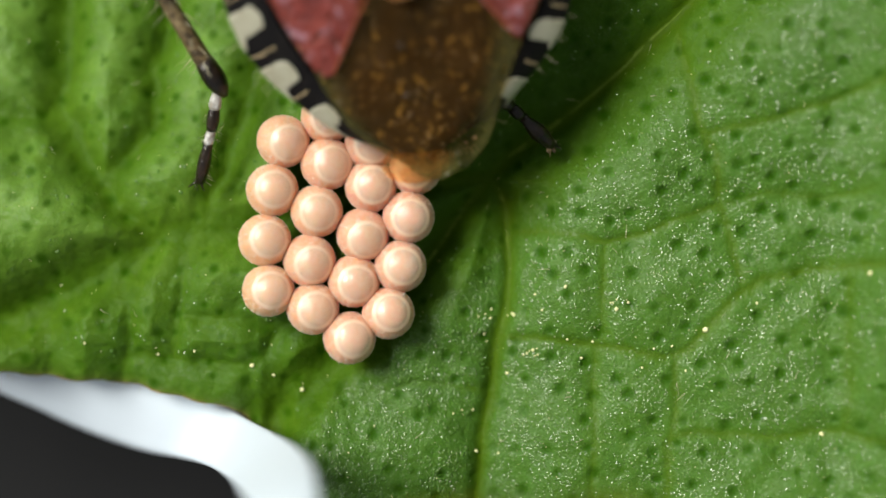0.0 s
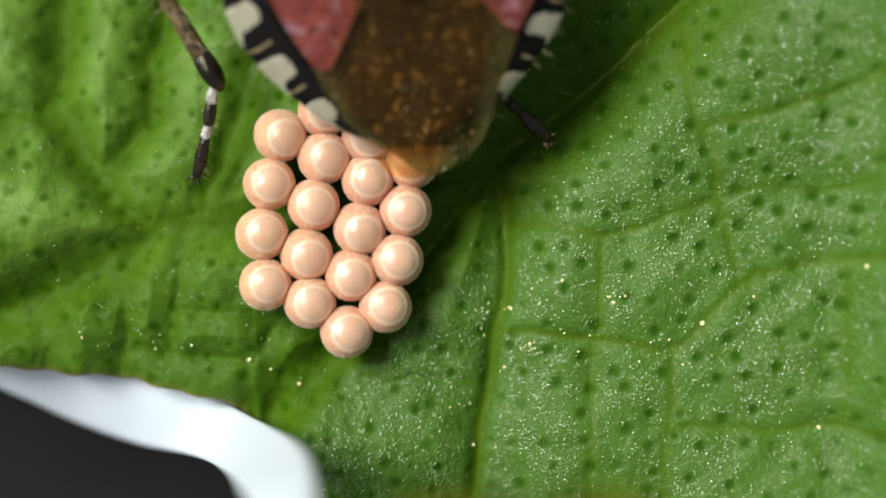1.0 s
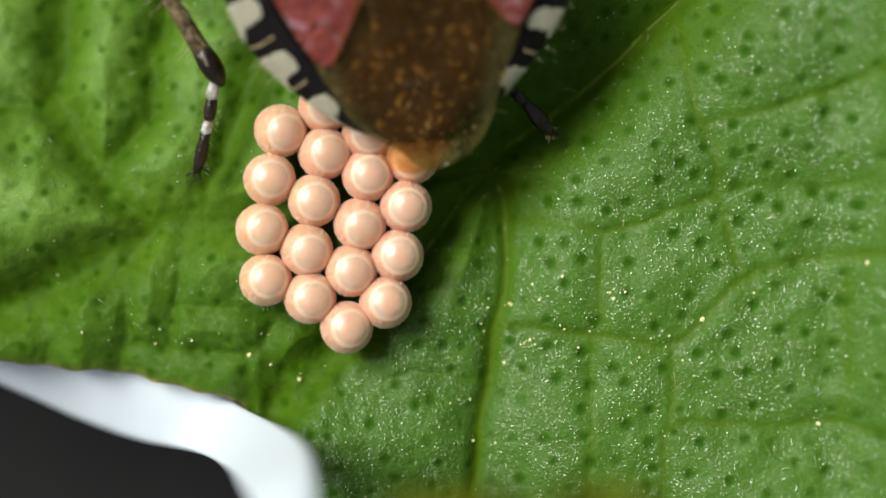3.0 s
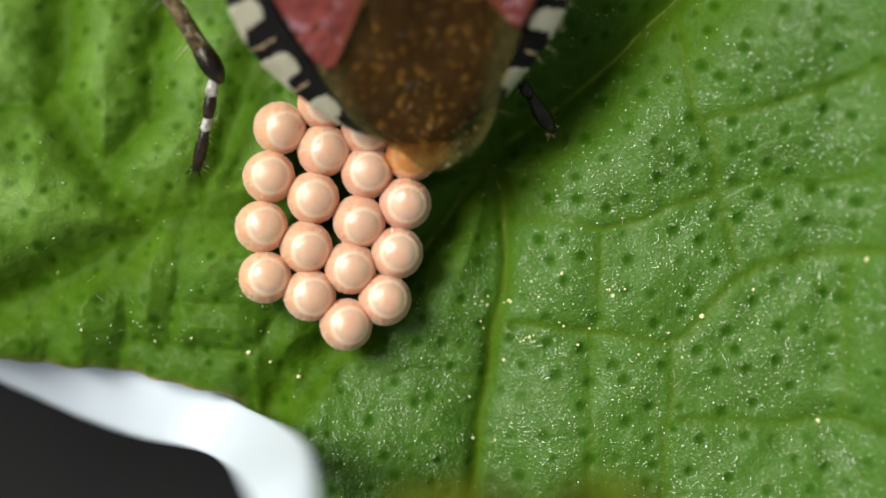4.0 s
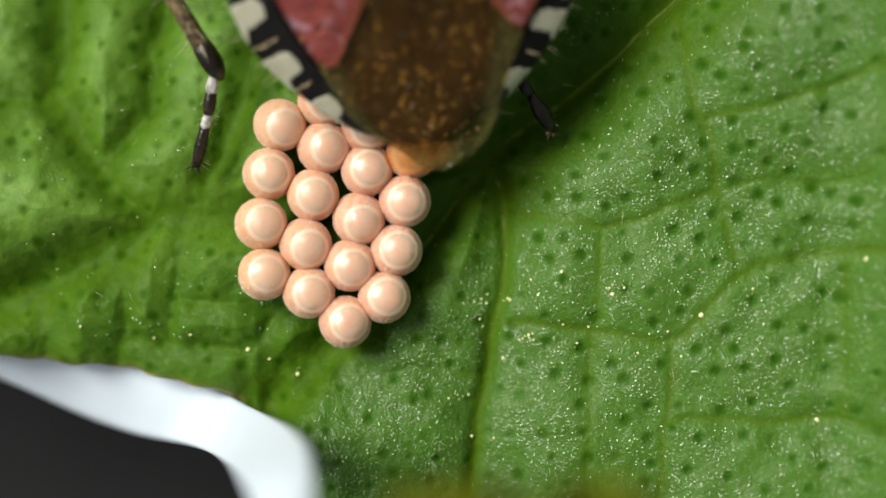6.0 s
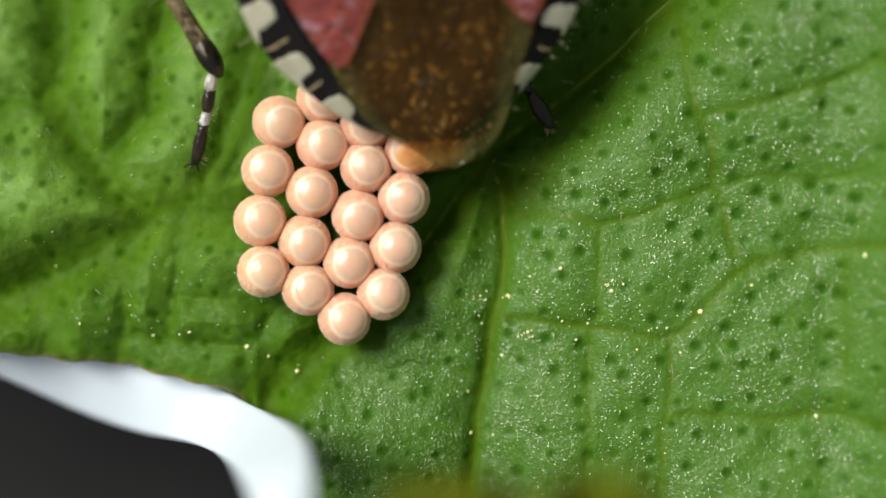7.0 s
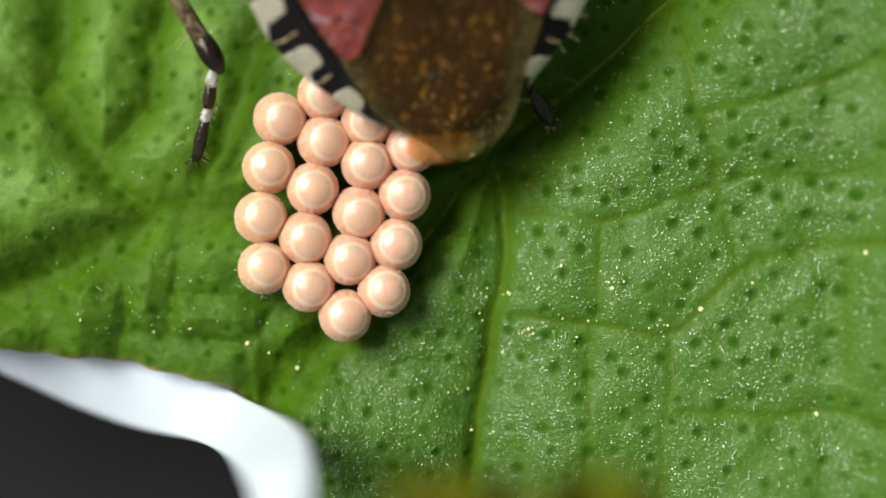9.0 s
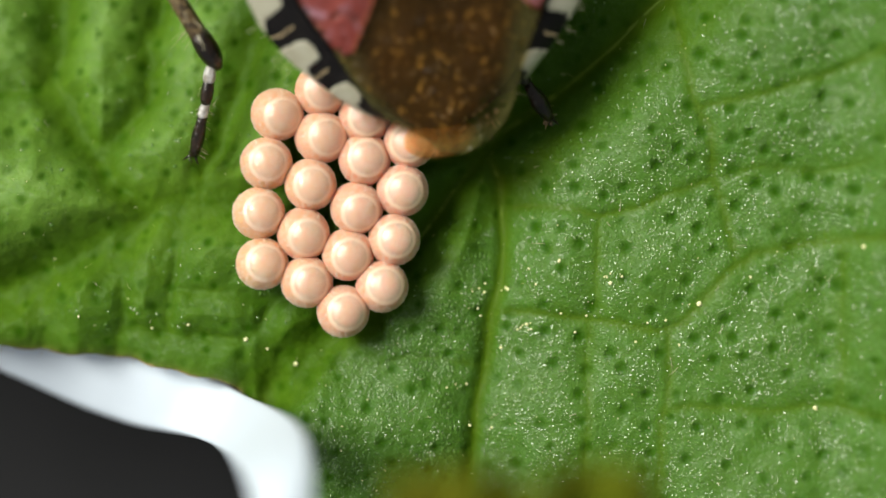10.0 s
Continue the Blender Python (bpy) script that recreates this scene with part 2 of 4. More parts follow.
def loft(rings, closed=True, caps=True):
    """A skin over rings of points, each ring with the same count."""
    bm = bmesh.new()
    rows = [[bm.verts.new(p) for p in ring] for ring in rings]
    n = len(rings[0])
    for a, b in zip(rows, rows[1:]):
        for i in range(n if closed else n - 1):
            j = (i + 1) % n
            bm.faces.new((a[i], a[j], b[j], b[i]))
    if caps and closed:
        bm.faces.new(rows[0][::-1])
        bm.faces.new(rows[-1])
    return bm


def tube(points, radii, sides=10, flatten=1.0):
    """A tapered round limb along points."""
    pts = [Vector(p) for p in points]
    rings = []
    for i, p in enumerate(pts):
        way = (pts[min(i + 1, len(pts) - 1)] - pts[max(i - 1, 0)]).normalized()
        side = way.cross(Vector((0, 0, 1)))
        side = side.normalized() if side.length > 1e-4 else Vector((1, 0, 0))
        up = side.cross(way)
        rings.append([p + float(radii[i]) * (math.cos(a) * side + flatten * math.sin(a) * up)
                      for a in (2 * math.pi * k / sides for k in range(sides))])
    return loft(rings)


def spin(profile, sides=48):
    """A body of revolution about z from (radius, height) pairs; the ends close on the axis."""
    bm = bmesh.new()
    rows = []
    for r, z in profile:
        if r < 1e-6:
            rows.append([bm.verts.new((0, 0, z))])
        else:
            rows.append([bm.verts.new((r * math.cos(2 * math.pi * k / sides), r * math.sin(2 * math.pi * k / sides), z)) for k in range(sides)])
    for a, b in zip(rows, rows[1:]):
        for k in range(sides):
            j = (k + 1) % sides
            if len(a) == 1:
                bm.faces.new((a[0], b[j], b[k]))
            elif len(b) == 1:
                bm.faces.new((a[k], a[j], b[0]))
            else:
                bm.faces.new((a[k], a[j], b[j], b[k]))
    return bm


def hairs(strands, thick):
    """Many thin tapered bristles: (root, tip, sag)."""
    bm = bmesh.new()
    for root, tip, sag in strands:
        a, c = Vector(root), Vector(tip)
        b = (a + c) / 2 + Vector((0, 0, sag))
        way = (c - a).normalized()
        s = way.orthogonal().normalized()
        u = way.cross(s)
        ring = []
        for p, r in ((a, thick), (b, thick * 0.7)):
            ring.append([bm.verts.new(p + r * (math.cos(k * 2.0944) * s + math.sin(k * 2.0944) * u)) for k in range(3)])
        end = bm.verts.new(c)
        for k in range(3):
            j = (k + 1) % 3
            bm.faces.new((ring[0][k], ring[0][j], ring[1][j], ring[1][k]))
            bm.faces.new((ring[1][k], ring[1][j], end))
    return bm


def curve(x, *knots):
    """Smooth interpolation through (place, value) knots."""
    xs = np.array([k[0] for k in knots], float)
    ys = np.array([k[1] for k in knots], float)
    m = np.gradient(ys, xs)
    x = np.clip(np.asarray(x, float), xs[0], xs[-1])
    i = np.clip(np.searchsorted(xs, x) - 1, 0, len(xs) - 2)
    h = xs[i + 1] - xs[i]
    t = (x - xs[i]) / h
    return ((2 * t**3 - 3 * t**2 + 1) * ys[i] + (t**3 - 2 * t**2 + t) * h * m[i]
            + (3 * t**2 - 2 * t**3) * ys[i + 1] + (t**3 - t**2) * h * m[i + 1])


# ---- the support and the paper ----
def slab(length, width, height, radius, bevel):
    rings = []
    for inset, z in ((bevel, 0.0), (0.0, bevel), (0.0, height - bevel), (bevel * 0.4, height - bevel * 0.3), (bevel, height)):
        ring = []
        for cx, cy, a0 in ((1, 1, 0), (-1, 1, 90), (-1, -1, 180), (1, -1, 270)):
            for k in range(9):
                a = radians(a0 + k * 11.25)
                ring.append((cx * (length / 2 - radius) + (radius - inset) * math.cos(a),
                             cy * (width / 2 - radius) + (radius - inset) * math.sin(a), z))
        rings.append(ring)
    return loft(rings)


GROUND = -16.0
bm = slab(220.0, 160.0, 6.0, 8.0, 0.8)
table = tagged(part("ground", bm, SLATE), "dark grey matt tabletop far below the leaf", "table", kind="structure")
table.matrix_world = mm(0, 0, GROUND - 6.0)


def build_strip():
    """A curled strip of white paper: it comes out from under the leaf margin and its end lifts in front of the blade."""
    rings = []
    for s in np.linspace(0.0, 1.0, 110):
        # where the two long edges run, seen from straight above at the height of the blade
        ox = float(curve(s, (0.0, -26), (0.22, -14), (0.35, -9.4), (0.45, -8.16), (0.52, -7.04), (0.6, -5.93), (0.68, -4.82), (0.75, -4.27), (0.82, -3.93), (0.9, -3.6), (1, -3.3)))
        oy = float(curve(s, (0.0, 1.6), (0.22, -1.5), (0.35, -2.60), (0.45, -3.05), (0.52, -3.55), (0.6, -3.94), (0.68, -4.18), (0.75, -4.46), (0.82, -4.85), (0.9, -5.6), (1, -8.0)))
        ix = float(curve(s, (0.0, -25), (0.22, -13), (0.35, -8.8), (0.45, -7.5), (0.52, -6.3), (0.6, -5.2), (0.68, -4.15), (0.715, -3.80), (0.75, -3.38), (0.82, -2.72), (0.9, -2.44), (1, -2.25)))
        iy = float(curve(s, (0.0, 4.5), (0.22, 0.6), (0.35, -1.4), (0.45, -1.9), (0.52, -2.2), (0.6, -2.70), (0.68, -3.18), (0.715, -3.38), (0.75, -3.60), (0.82, -4.05), (0.9, -4.85), (1, -7.6)))
        low = float(curve(s, (0.0, -2.4), (0.35, -2.1), (0.52, -2.1), (0.6, -1.7), (0.68, -0.6), (0.75, 1.8), (0.82, 4.4), (0.9, 6.2), (1, 7.4)))
        high = float(curve(s, (0.0, -1.6), (0.35, -1.0), (0.52, -0.9), (0.6, -0.8), (0.68, -0.7), (0.715, -0.1), (0.75, 1.4), (0.82, 4.0), (0.9, 5.8), (1, 7.0)))
        top = []
        for k in range(13):
            t = k / 12
            z = low + (high - low) * t + 0.15 * math.sin(t * math.pi)
            near = (EYE - z) / EYE
            top.append(((ox + (ix - ox) * t) * near, (oy + (iy - oy) * t) * near, z))
        rings.append(top + [(p[0], p[1], p[2] - 0.11) for p in top[::-1]])
    return loft(rings)


tagged(part("paper_strip", build_strip(), PAPER), "bright white curled paper strip half under the leaf margin", "paper")


# ---- the leaf ----
# depth, half width, and the way of each vein in millimetres
MAIN_VEINS = (
    (0.42, 0.34, ((12, 11.5), (4.47, 4.54), (3.73, 3.79), (3.09, 3.19), (2.51, 2.70), (1.68, 2.09), (1.02, 1.48))),
    (0.34, 0.26, ((1.02, 1.48), (1.24, 0.98), (1.30, -0.35), (1.19, -1.57), (1.02, -2.46), (0.85, -3.79), (0.68, -4.99), (0.4, -9))),
    (0.38, 0.30, ((1.02, 1.48), (0.24, 0.54), (-0.31, -0.24), (-0.98, -1.35), (-1.97, -2.12), (-2.63, -2.67), (-3.28, -3.33))),
    (0.48, 0.30, ((1.02, 1.48), (0.24, 1.40), (-1.39, 1.09), (-3.85, 0.48), (-4.97, 0.37), (-5.75, 0.21), (-6.30, -0.24), (-7.56, -0.79), (-8.69, -1.40), (-12, -2.0))),
)
UPPER_PUFFED_VEINS = (
    (0.34, 0.20, ((-7.4, 9), (-7.75, 4.86), (-7.74, 3.66), (-7.80, 2.72), (-6.94, 1.45), (-6.10, 0.54), (-5.86, 0.15))),
    (0.26, 0.17, ((-5.3, 7), (-5.67, 4.35), (-5.83, 3.60), (-5.84, 2.59), (-6.35, 1.90), (-6.74, 1.49))),
    (0.20, 0.15, ((-9.5, 2.75), (-8.87, 2.72), (-7.79, 2.56))),
    (0.30, 0.20, ((-3.2, 5.5), (-3.31, 4.65), (-3.7, 3.35), (-4.0, 2.47), (-4.32, 1.45), (-4.90, 0.42))),
)
LOWER_PUFFED_VEINS = (
    (0.22, 0.16, ((-6.36, -0.35), (-6.26, -0.90), (-6.26, -2.00), (-6.45, -2.60))),
    (0.18, 0.13, ((-5.19, 0.30), (-5.19, -0.90), (-5.29, -2.20))),
    (0.18, 0.13, ((-6.26, -2.10), (-4.97, -2.23), (-3.74, -2.28), (-3.28, -1.56), (-2.59, -1.39))),
    (0.12, 0.11, ((-3.74, -2.29), (-3.78, -3.09))),
    (0.12, 0.11, ((-5.19, -1.30), (-4.08, -1.35), (-3.38, -1.49))),
    (0.10, 0.10, ((-7.92, -1.00), (-7.82, -1.70), (-7.92, -2.51))),
)
UPPER_WAXY_VEINS = (
    (0.20, 0.16, ((1.34, 0.33), (2.54, 0.33), (3.09, 0.11), (3.83, 0.25), (4.57, 0.63), (5.25, 0.84), (5.57, 0.09), (5.67, -0.67))),
    (0.22, 0.17, ((5.25, 0.84), (5.16, 1.81), (4.87, 2.36), (4.68, 3.34), (4.52, 4.10), (4.5, 6))),
    (0.18, 0.15, ((5.00, 2.19), (5.72, 2.35), (6.65, 2.65), (7.55, 2.91), (8.01, 3.07), (12, 4))),
    (0.09, 0.09, ((5.25, 0.84), (6.18, 1.05), (7.27, 0.85), (8.01, 1.07))),
)
LOWER_WAXY_VEINS = (
    (0.22, 0.17, ((1.20, -1.72), (2.43, -1.77), (3.51, -1.87), (4.26, -2.09), (4.68, -1.96), (5.52, -1.00), (6.04, -0.56), (7.06, -0.39), (8.01, -0.34), (14, 0.4))),
    (0.20, 0.15, ((4.47, -2.09), (4.52, -2.84), (4.51, -3.52), (4.32, -4.01), (4.24, -4.60), (4.33, -6))),
    (0.16, 0.13, ((4.51, -3.67), (5.00, -3.53), (6.65, -3.49), (7.55, -3.43), (9.5, -3.7))),
    (0.13, 0.11, ((2.93, -1.83), (2.96, -3.75), (2.93, -5.13))),
    (0.11, 0.10, ((3.06, 0.11), (3.03, -0.89), (3.03, -1.78))),
    (0.10, 0.10, ((7.62, -0.39), (7.65, -1.89), (7.58, -2.93), (7.48, -3.42))),
    (0.10, 0.10, ((1.00, -2.90), (-0.60, -2.60), (-1.59, -2.89))),
)
VEINS = MAIN_VEINS + UPPER_PUFFED_VEINS + LOWER_PUFFED_VEINS + UPPER_WAXY_VEINS + LOWER_WAXY_VEINS


def value_noise(x, y, size, seed):
    """Smooth random hills about 'size' millimetres wide, between -1 and 1."""
    table = np.random.RandomState(seed).uniform(-1, 1, (256, 256))
    u, v = x / size + 40.0, y / size + 40.0
    i, j = np.floor(u).astype(int), np.floor(v).astype(int)
    a, b = u - i, v - j
    a, b = a * a * (3 - 2 * a), b * b * (3 - 2 * b)
    g = lambda p, q: table[p % 256, q % 256]
    return (g(i, j) * (1 - a) + g(i + 1, j) * a) * (1 - b) + (g(i, j + 1) * (1 - a) + g(i + 1, j + 1) * a) * b


def vein_fields(x, y):
    """Depth of the vein furrows, how near a vein is, and the distance to the nearest one."""
    furrow, line, nearest = np.zeros_like(x), np.zeros_like(x), np.full_like(x, 9.0)
    wx = x + 0.10 * value_noise(x, y, 0.9, 3)
    wy = y + 0.10 * value_noise(x, y, 0.9, 4)
    for depth, half, way in VEINS:
        d = np.full_like(x, 99.0)
        for (ax, ay), (bx, by) in zip(way, way[1:]):
            t = np.clip(((wx - ax) * (bx - ax) + (wy - ay) * (by - ay)) / ((bx - ax)**2 + (by - ay)**2), 0, 1)
            d = np.minimum(d, np.hypot(wx - ax - t * (bx - ax), wy - ay - t * (by - ay)))
        spread = half * np.where(x < -1.0, 2.1 if half > 0.21 else 1.7 if half > 0.16 else 1.1, 0.65 if half > 0.25 else 0.62)
        furrow = np.maximum(furrow, depth * np.where((x > 0.6) & (half < 0.25), 0.50, 0.6 if half < 0.165 else 1.0) * np.exp(-(d / spread)**2))
        line = np.maximum(line, np.exp(-(d / (half * np.where(x < -1.0, 1.3, 0.36 if depth in (0.42, 0.34) else 0.40)))**2) * min(1.0, depth / 0.3))
        nearest = np.minimum(nearest, d)
    return furrow, line * np.clip((x + 2.2) / 1.5, 0.0, 1), nearest


UPPER_PITS = (
    (5.81, 3.80), (5.73, 3.51), (5.31, 3.00), (5.99, 3.12), (5.00, 3.23), (3.94, 2.76), (3.19, 2.66), (4.42, 3.02), (5.80, 2.72), (6.76, 2.97),
    (7.41, 3.47), (6.45, 4.20), (3.64, 2.11), (2.87, 1.95), (4.13, 1.78), (4.81, 2.25), (5.07, 1.73), (5.57, 2.16), (5.62, 1.59), (5.93, 1.71),
    (6.53, 1.96), (7.20, 2.36), (7.64, 2.21), (4.63, 1.44), (4.89, 1.22), (4.21, 1.12), (2.66, 1.15), (5.67, 1.00), (6.24, 1.37), (6.66, 1.20),
    (7.06, 0.88), (7.37, 0.77), (7.77, 0.61), (6.09, 0.75), (6.45, 0.60), (5.28, 0.39), (5.73, 0.33), (6.97, 0.28), (3.62, 0.69), (3.25, 0.53),
    (2.68, 0.70), (2.11, 0.73), (2.42, -0.07), (1.93, -0.07), (5.01, -0.09), (4.52, 0.09))
LOWER_PITS = (
    (0.46, -1.24), (0.80, -1.74), (2.13, -0.48), (2.77, -0.40), (5.31, -0.51), (3.67, -0.46), (4.81, -1.11), (3.62, -1.06), (4.68, -1.49), (3.03, -1.61),
    (2.43, -0.89), (4.15, -1.71), (6.45, -1.73), (5.99, -1.26), (4.94, -2.21), (5.52, -1.85), (5.67, -2.18), (2.11, -2.11), (2.77, -2.21), (3.36, -2.53),
    (4.31, -2.52), (3.57, -2.80), (2.28, -2.72), (2.92, -2.86), (5.31, -2.61), (5.85, -2.55), (6.40, -2.38), (7.41, -1.98), (7.29, -1.09), (7.57, -1.18),
    (6.66, -2.86), (2.77, -3.31), (5.41, -3.37), (5.99, -3.19), (4.05, -3.31), (3.62, -3.62), (2.81, -3.85), (4.05, -3.94), (5.00, -3.92), (5.83, -3.84),
    (1.56, -4.72), (2.92, -4.34), (5.52, -4.61), (4.79, -4.52), (0.24, -2.57), (-1.36, -3.61))


@functools.lru_cache(maxsize=None)
def pit_places():
    """Gland pits: the plainest ones where they lie, the rest scattered evenly between them."""
    rng = np.random.RandomState(11)
    out = [(x, y, rng.uniform(0.090, 0.130), rng.uniform(0.85, 1.0)) for x, y in UPPER_PITS + LOWER_PITS]
    step = 0.60
    for i in range(-32, 33):
        for j in range(-20, 20):
            x = (i + 0.5 * (j % 2) + rng.uniform(-0.36, 0.36)) * step
            y = (j + rng.uniform(-0.36, 0.36)) * step * 0.9
            r, deep = rng.uniform(0.065, 0.115), rng.uniform(0.45, 1.0)
            if all((x - p[0])**2 + (y - p[1])**2 > 0.20 for p in out[:len(UPPER_PITS) + len(LOWER_PITS)]):
                out.append((x, y, r, deep))
    return out


def leaf_margin(x):
    """Where the blade ends towards the viewer's side, with small teeth."""
    return curve(x, (-30, 3.5), (-20, 0.2), (-12, -2.0), (-9.08, -2.52), (-7.0, -2.68), (-5.07, -3.0), (-4.3, -3.25), (-3.75, -3.62),
                 (-3.45, -4.1), (-3.25, -5.0), (-3.05, -6.2), (-2.6, -7.4), (-0.5, -8.6), (6, -9.5), (20, -6), (30, 0))


def waxy_lit_side(x, y):
    """The waxy half of the blade lies beyond the midrib and the last eggs."""
    # towards the top the edge is drawn back, which paints in the bug's shadow
    start = curve(y, (-9, -4.4), (-6, -3.9), (-3.4, -3.55), (-2.7, -2.85), (-2.15, -2.1), (-1.35, -0.95), (-0.4, 0.15), (0.2, 0.8), (1.43, 1.75), (2.65, 2.75), (3.65, 4.15), (4.65, 5.25), (12.5, 13.2))
    return np.clip((x - start) / (1.1 + 0.45 * np.clip(y, 0, 3)), 0.3, 1)


def margin_distance(x, y):
    slope = (leaf_margin(x + 0.05) - leaf_margin(x - 0.05)) / 0.1
    return np.maximum(0.0, (y - leaf_margin(x)) / np.sqrt(1 + slope**2))


def midrib_valley(x, y):
    """The blade sinks into a broad valley along the midrib and its lower branches."""
    d = np.full_like(x, 99.0)
    for _, _, way in MAIN_VEINS[:3]:
        for (ax, ay), (bx, by) in zip(way, way[1:]):
            t = np.clip(((x - ax) * (bx - ax) + (y - ay) * (by - ay)) / ((bx - ax)**2 + (by - ay)**2), 0, 1)
            d = np.minimum(d, np.hypot(x - ax - t * (bx - ax), y - ay - t * (by - ay)))
    deep = np.clip(0.14 + (y + 1.4) / 4.2, 0.10, 0.95)
    return -deep * np.exp(-(d / np.clip(0.80 + 0.12 * y, 0.75, 1.15))**2)


def leaf_height(x, y):
    furrow, line, nearest = vein_fields(x, y)
    left = np.clip((0.6 - x) / 2.5, 0, 1)
    z = (0.11 + 0.24 * left) * (1 - np.exp(-(nearest / 0.75)**2)) - furrow * (0.42 + 0.42 * left)
    z = z + (0.11 - 0.08 * left) * value_noise(x, y, 1.3, 5) + 0.055 * value_noise(x, y, 0.5, 6) + 0.035 * left * value_noise(x, y, 0.36, 14) + 0.022 * left * value_noise(x, y, 0.24, 7) + 0.012 * left * value_noise(x, y, 0.12, 8)
    z = z + midrib_valley(x, y)
    # the blade rises on one side of the midrib and drops on the other
    z = z + 0.16 * np.clip(x - 1.0, 0, 6) + 0.7 * np.clip(x - 7.2, 0, 2.5)**1.5
    z = z + 0.16 * np.clip(y - 1.0, 0, 5) * np.clip((x - 2.0) / 2, 0, 1)
    z = z - 0.05 * np.clip(-x - 3.4, 0, 12) - 0.26 * np.clip(y - 0.5, 0, 8) * np.clip((-x - 2.6) / 2, 0, 1)
    z = z - 0.35 * np.exp(-margin_distance(x, y) / 0.6) * np.clip(-x / 4, 0, 1)
    return z, line


def graded(lo, hi, fine_lo, fine_hi, step, coarse):
    """Even steps in the middle, growing ones outside."""
    mid = np.arange(fine_lo, fine_hi, step)
    left, right = [fine_lo], [fine_hi]
    s = step
    while left[-1] > lo:
        s = min(s * 1.12, coarse)
        left.append(left[-1] - s)
    s = step
    while right[-1] < hi:
        s = min(s * 1.12, coarse)
        right.append(right[-1] + s)
    return np.r_[left[:0:-1], mid, right]


def build_leaf():
    xs = graded(-24, 24, -9.3, 9.3, 0.05, 1.2)
    ys = graded(-11, 26, -6.0, 5.4, 0.05, 1.2)
    x, y = np.meshgrid(xs, ys)
    teeth = 0.022 * np.sin(xs * 7.0) + 0.03 * np.sin(xs * 2.9 + 1.0)
    edge = leaf_margin(xs) + teeth
    # slide the rows that lie past the margin on to it
    y0 = y.copy()
    width = 3.0
    y = np.where(y < edge + width, edge + width * np.exp(np.clip((y - edge - width) / width, -6, 0)), y)
    keep = y0 > edge - 9.0
    z, line = leaf_height(x, y)
    wide = vein_fields(x, y)[0] / 0.30
    gland = np.zeros_like(x)
    for px, py, r, deep in pit_places():
        i0, i1 = np.searchsorted(xs, (px - 0.4, px + 0.4))
        sub = slice(None), slice(i0, i1)
        d2 = (x[sub] - px)**2 + (y[sub] - py)**2
        g = deep * np.exp(-(d2 / r**2)**1.7)
        gland[sub] = np.maximum(gland[sub], np.where(g > 0.02, g, 0))
    gland *= (1 - line * 0.8)
    z = z - 0.055 * gland * np.clip((x + 4.0) / 4.0, 0.3, 1)
    inside = (y - edge) / np.sqrt(1 + np.gradient(edge, xs)**2)
    # the margin bends down a little
    z = z - 0.12 * np.exp(-inside / 0.22)
    brown = np.exp(-inside / 0.06) * 0.9
    bare = np.exp(-(vein_fields(x, y)[2] / 0.13)**2) * np.clip((x + 0.5) / 1.5, 0, 1)
    waxy = np.clip((waxy_lit_side(x, y) - 0.3) / 0.7, 0.10, 1) * np.clip(1 - 1.3 * wide, 0, 1) * (1 - 0.6 * bare)
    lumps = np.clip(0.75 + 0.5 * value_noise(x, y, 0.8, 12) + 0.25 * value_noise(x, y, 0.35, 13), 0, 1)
    # paler upper left, darker valleys and lower left: light and shade in the mask
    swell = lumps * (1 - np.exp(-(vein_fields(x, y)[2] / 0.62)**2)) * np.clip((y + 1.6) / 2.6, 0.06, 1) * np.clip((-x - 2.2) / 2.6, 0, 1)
    bloom = np.maximum(waxy_lit_side(x, y), swell) * np.clip(1 - np.where(x > 0.4, 0.8, 1.3) * wide, 0, 1) * (1 - 0.35 * bare)
    ny, nx = x.shape
    co = np.stack([x, y, z], -1).reshape(-1, 3) * MM
    idx = np.arange(ny * nx).reshape(ny, nx)
    f = np.stack([idx[:-1, :-1], idx[:-1, 1:], idx[1:, 1:], idx[1:, :-1]], -1).reshape(-1, 4)
    size = (np.abs(y[1:, :-1] - y[:-1, :-1]) > 2e-3).reshape(-1)
    f = f[size]
    me = bpy.data.meshes.new("blade")
    me.from_pydata(co.tolist(), [], f.tolist())
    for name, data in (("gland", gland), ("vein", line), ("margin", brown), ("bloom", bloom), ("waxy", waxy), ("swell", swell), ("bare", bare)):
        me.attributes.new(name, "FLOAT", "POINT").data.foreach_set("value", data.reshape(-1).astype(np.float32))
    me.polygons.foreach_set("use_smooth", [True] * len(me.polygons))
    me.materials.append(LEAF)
    thing = tagged(new("leaf"), "broad green leaf with sunken veins and dark gland pits", "leaf")
    ob = new("blade", me)
    ob.parent = thing
    solid = ob.modifiers.new("thickness", "SOLIDIFY")
    solid.thickness, solid.offset = 0.16 * MM, -1.0
    for depth, half, way in MAIN_VEINS[:3]:
        pts = []
        for (ax, ay), (bx, by) in zip(way, way[1:]):
            n = max(3, int(math.hypot(bx - ax, by - ay) / 0.15))
            pts += [(ax + (bx - ax) * k / n, ay + (by - ay) * k / n) for k in range(n)]
        pts = np.array([p for p in pts if abs(p[0]) < 12 and -0.7 < p[1] < 9])
        for _ in range(12):
            pts[1:-1] = (pts[:-2] + 2 * pts[1:-1] + pts[2:]) / 4
        px, py = pts[:, 0], pts[:, 1]
        # follow the same warp as the furrow
        qx, qy = px - 0.10 * value_noise(px, py, 0.9, 3), py - 0.10 * value_noise(px, py, 0.9, 4)
        qz, _ = leaf_height(qx, qy)
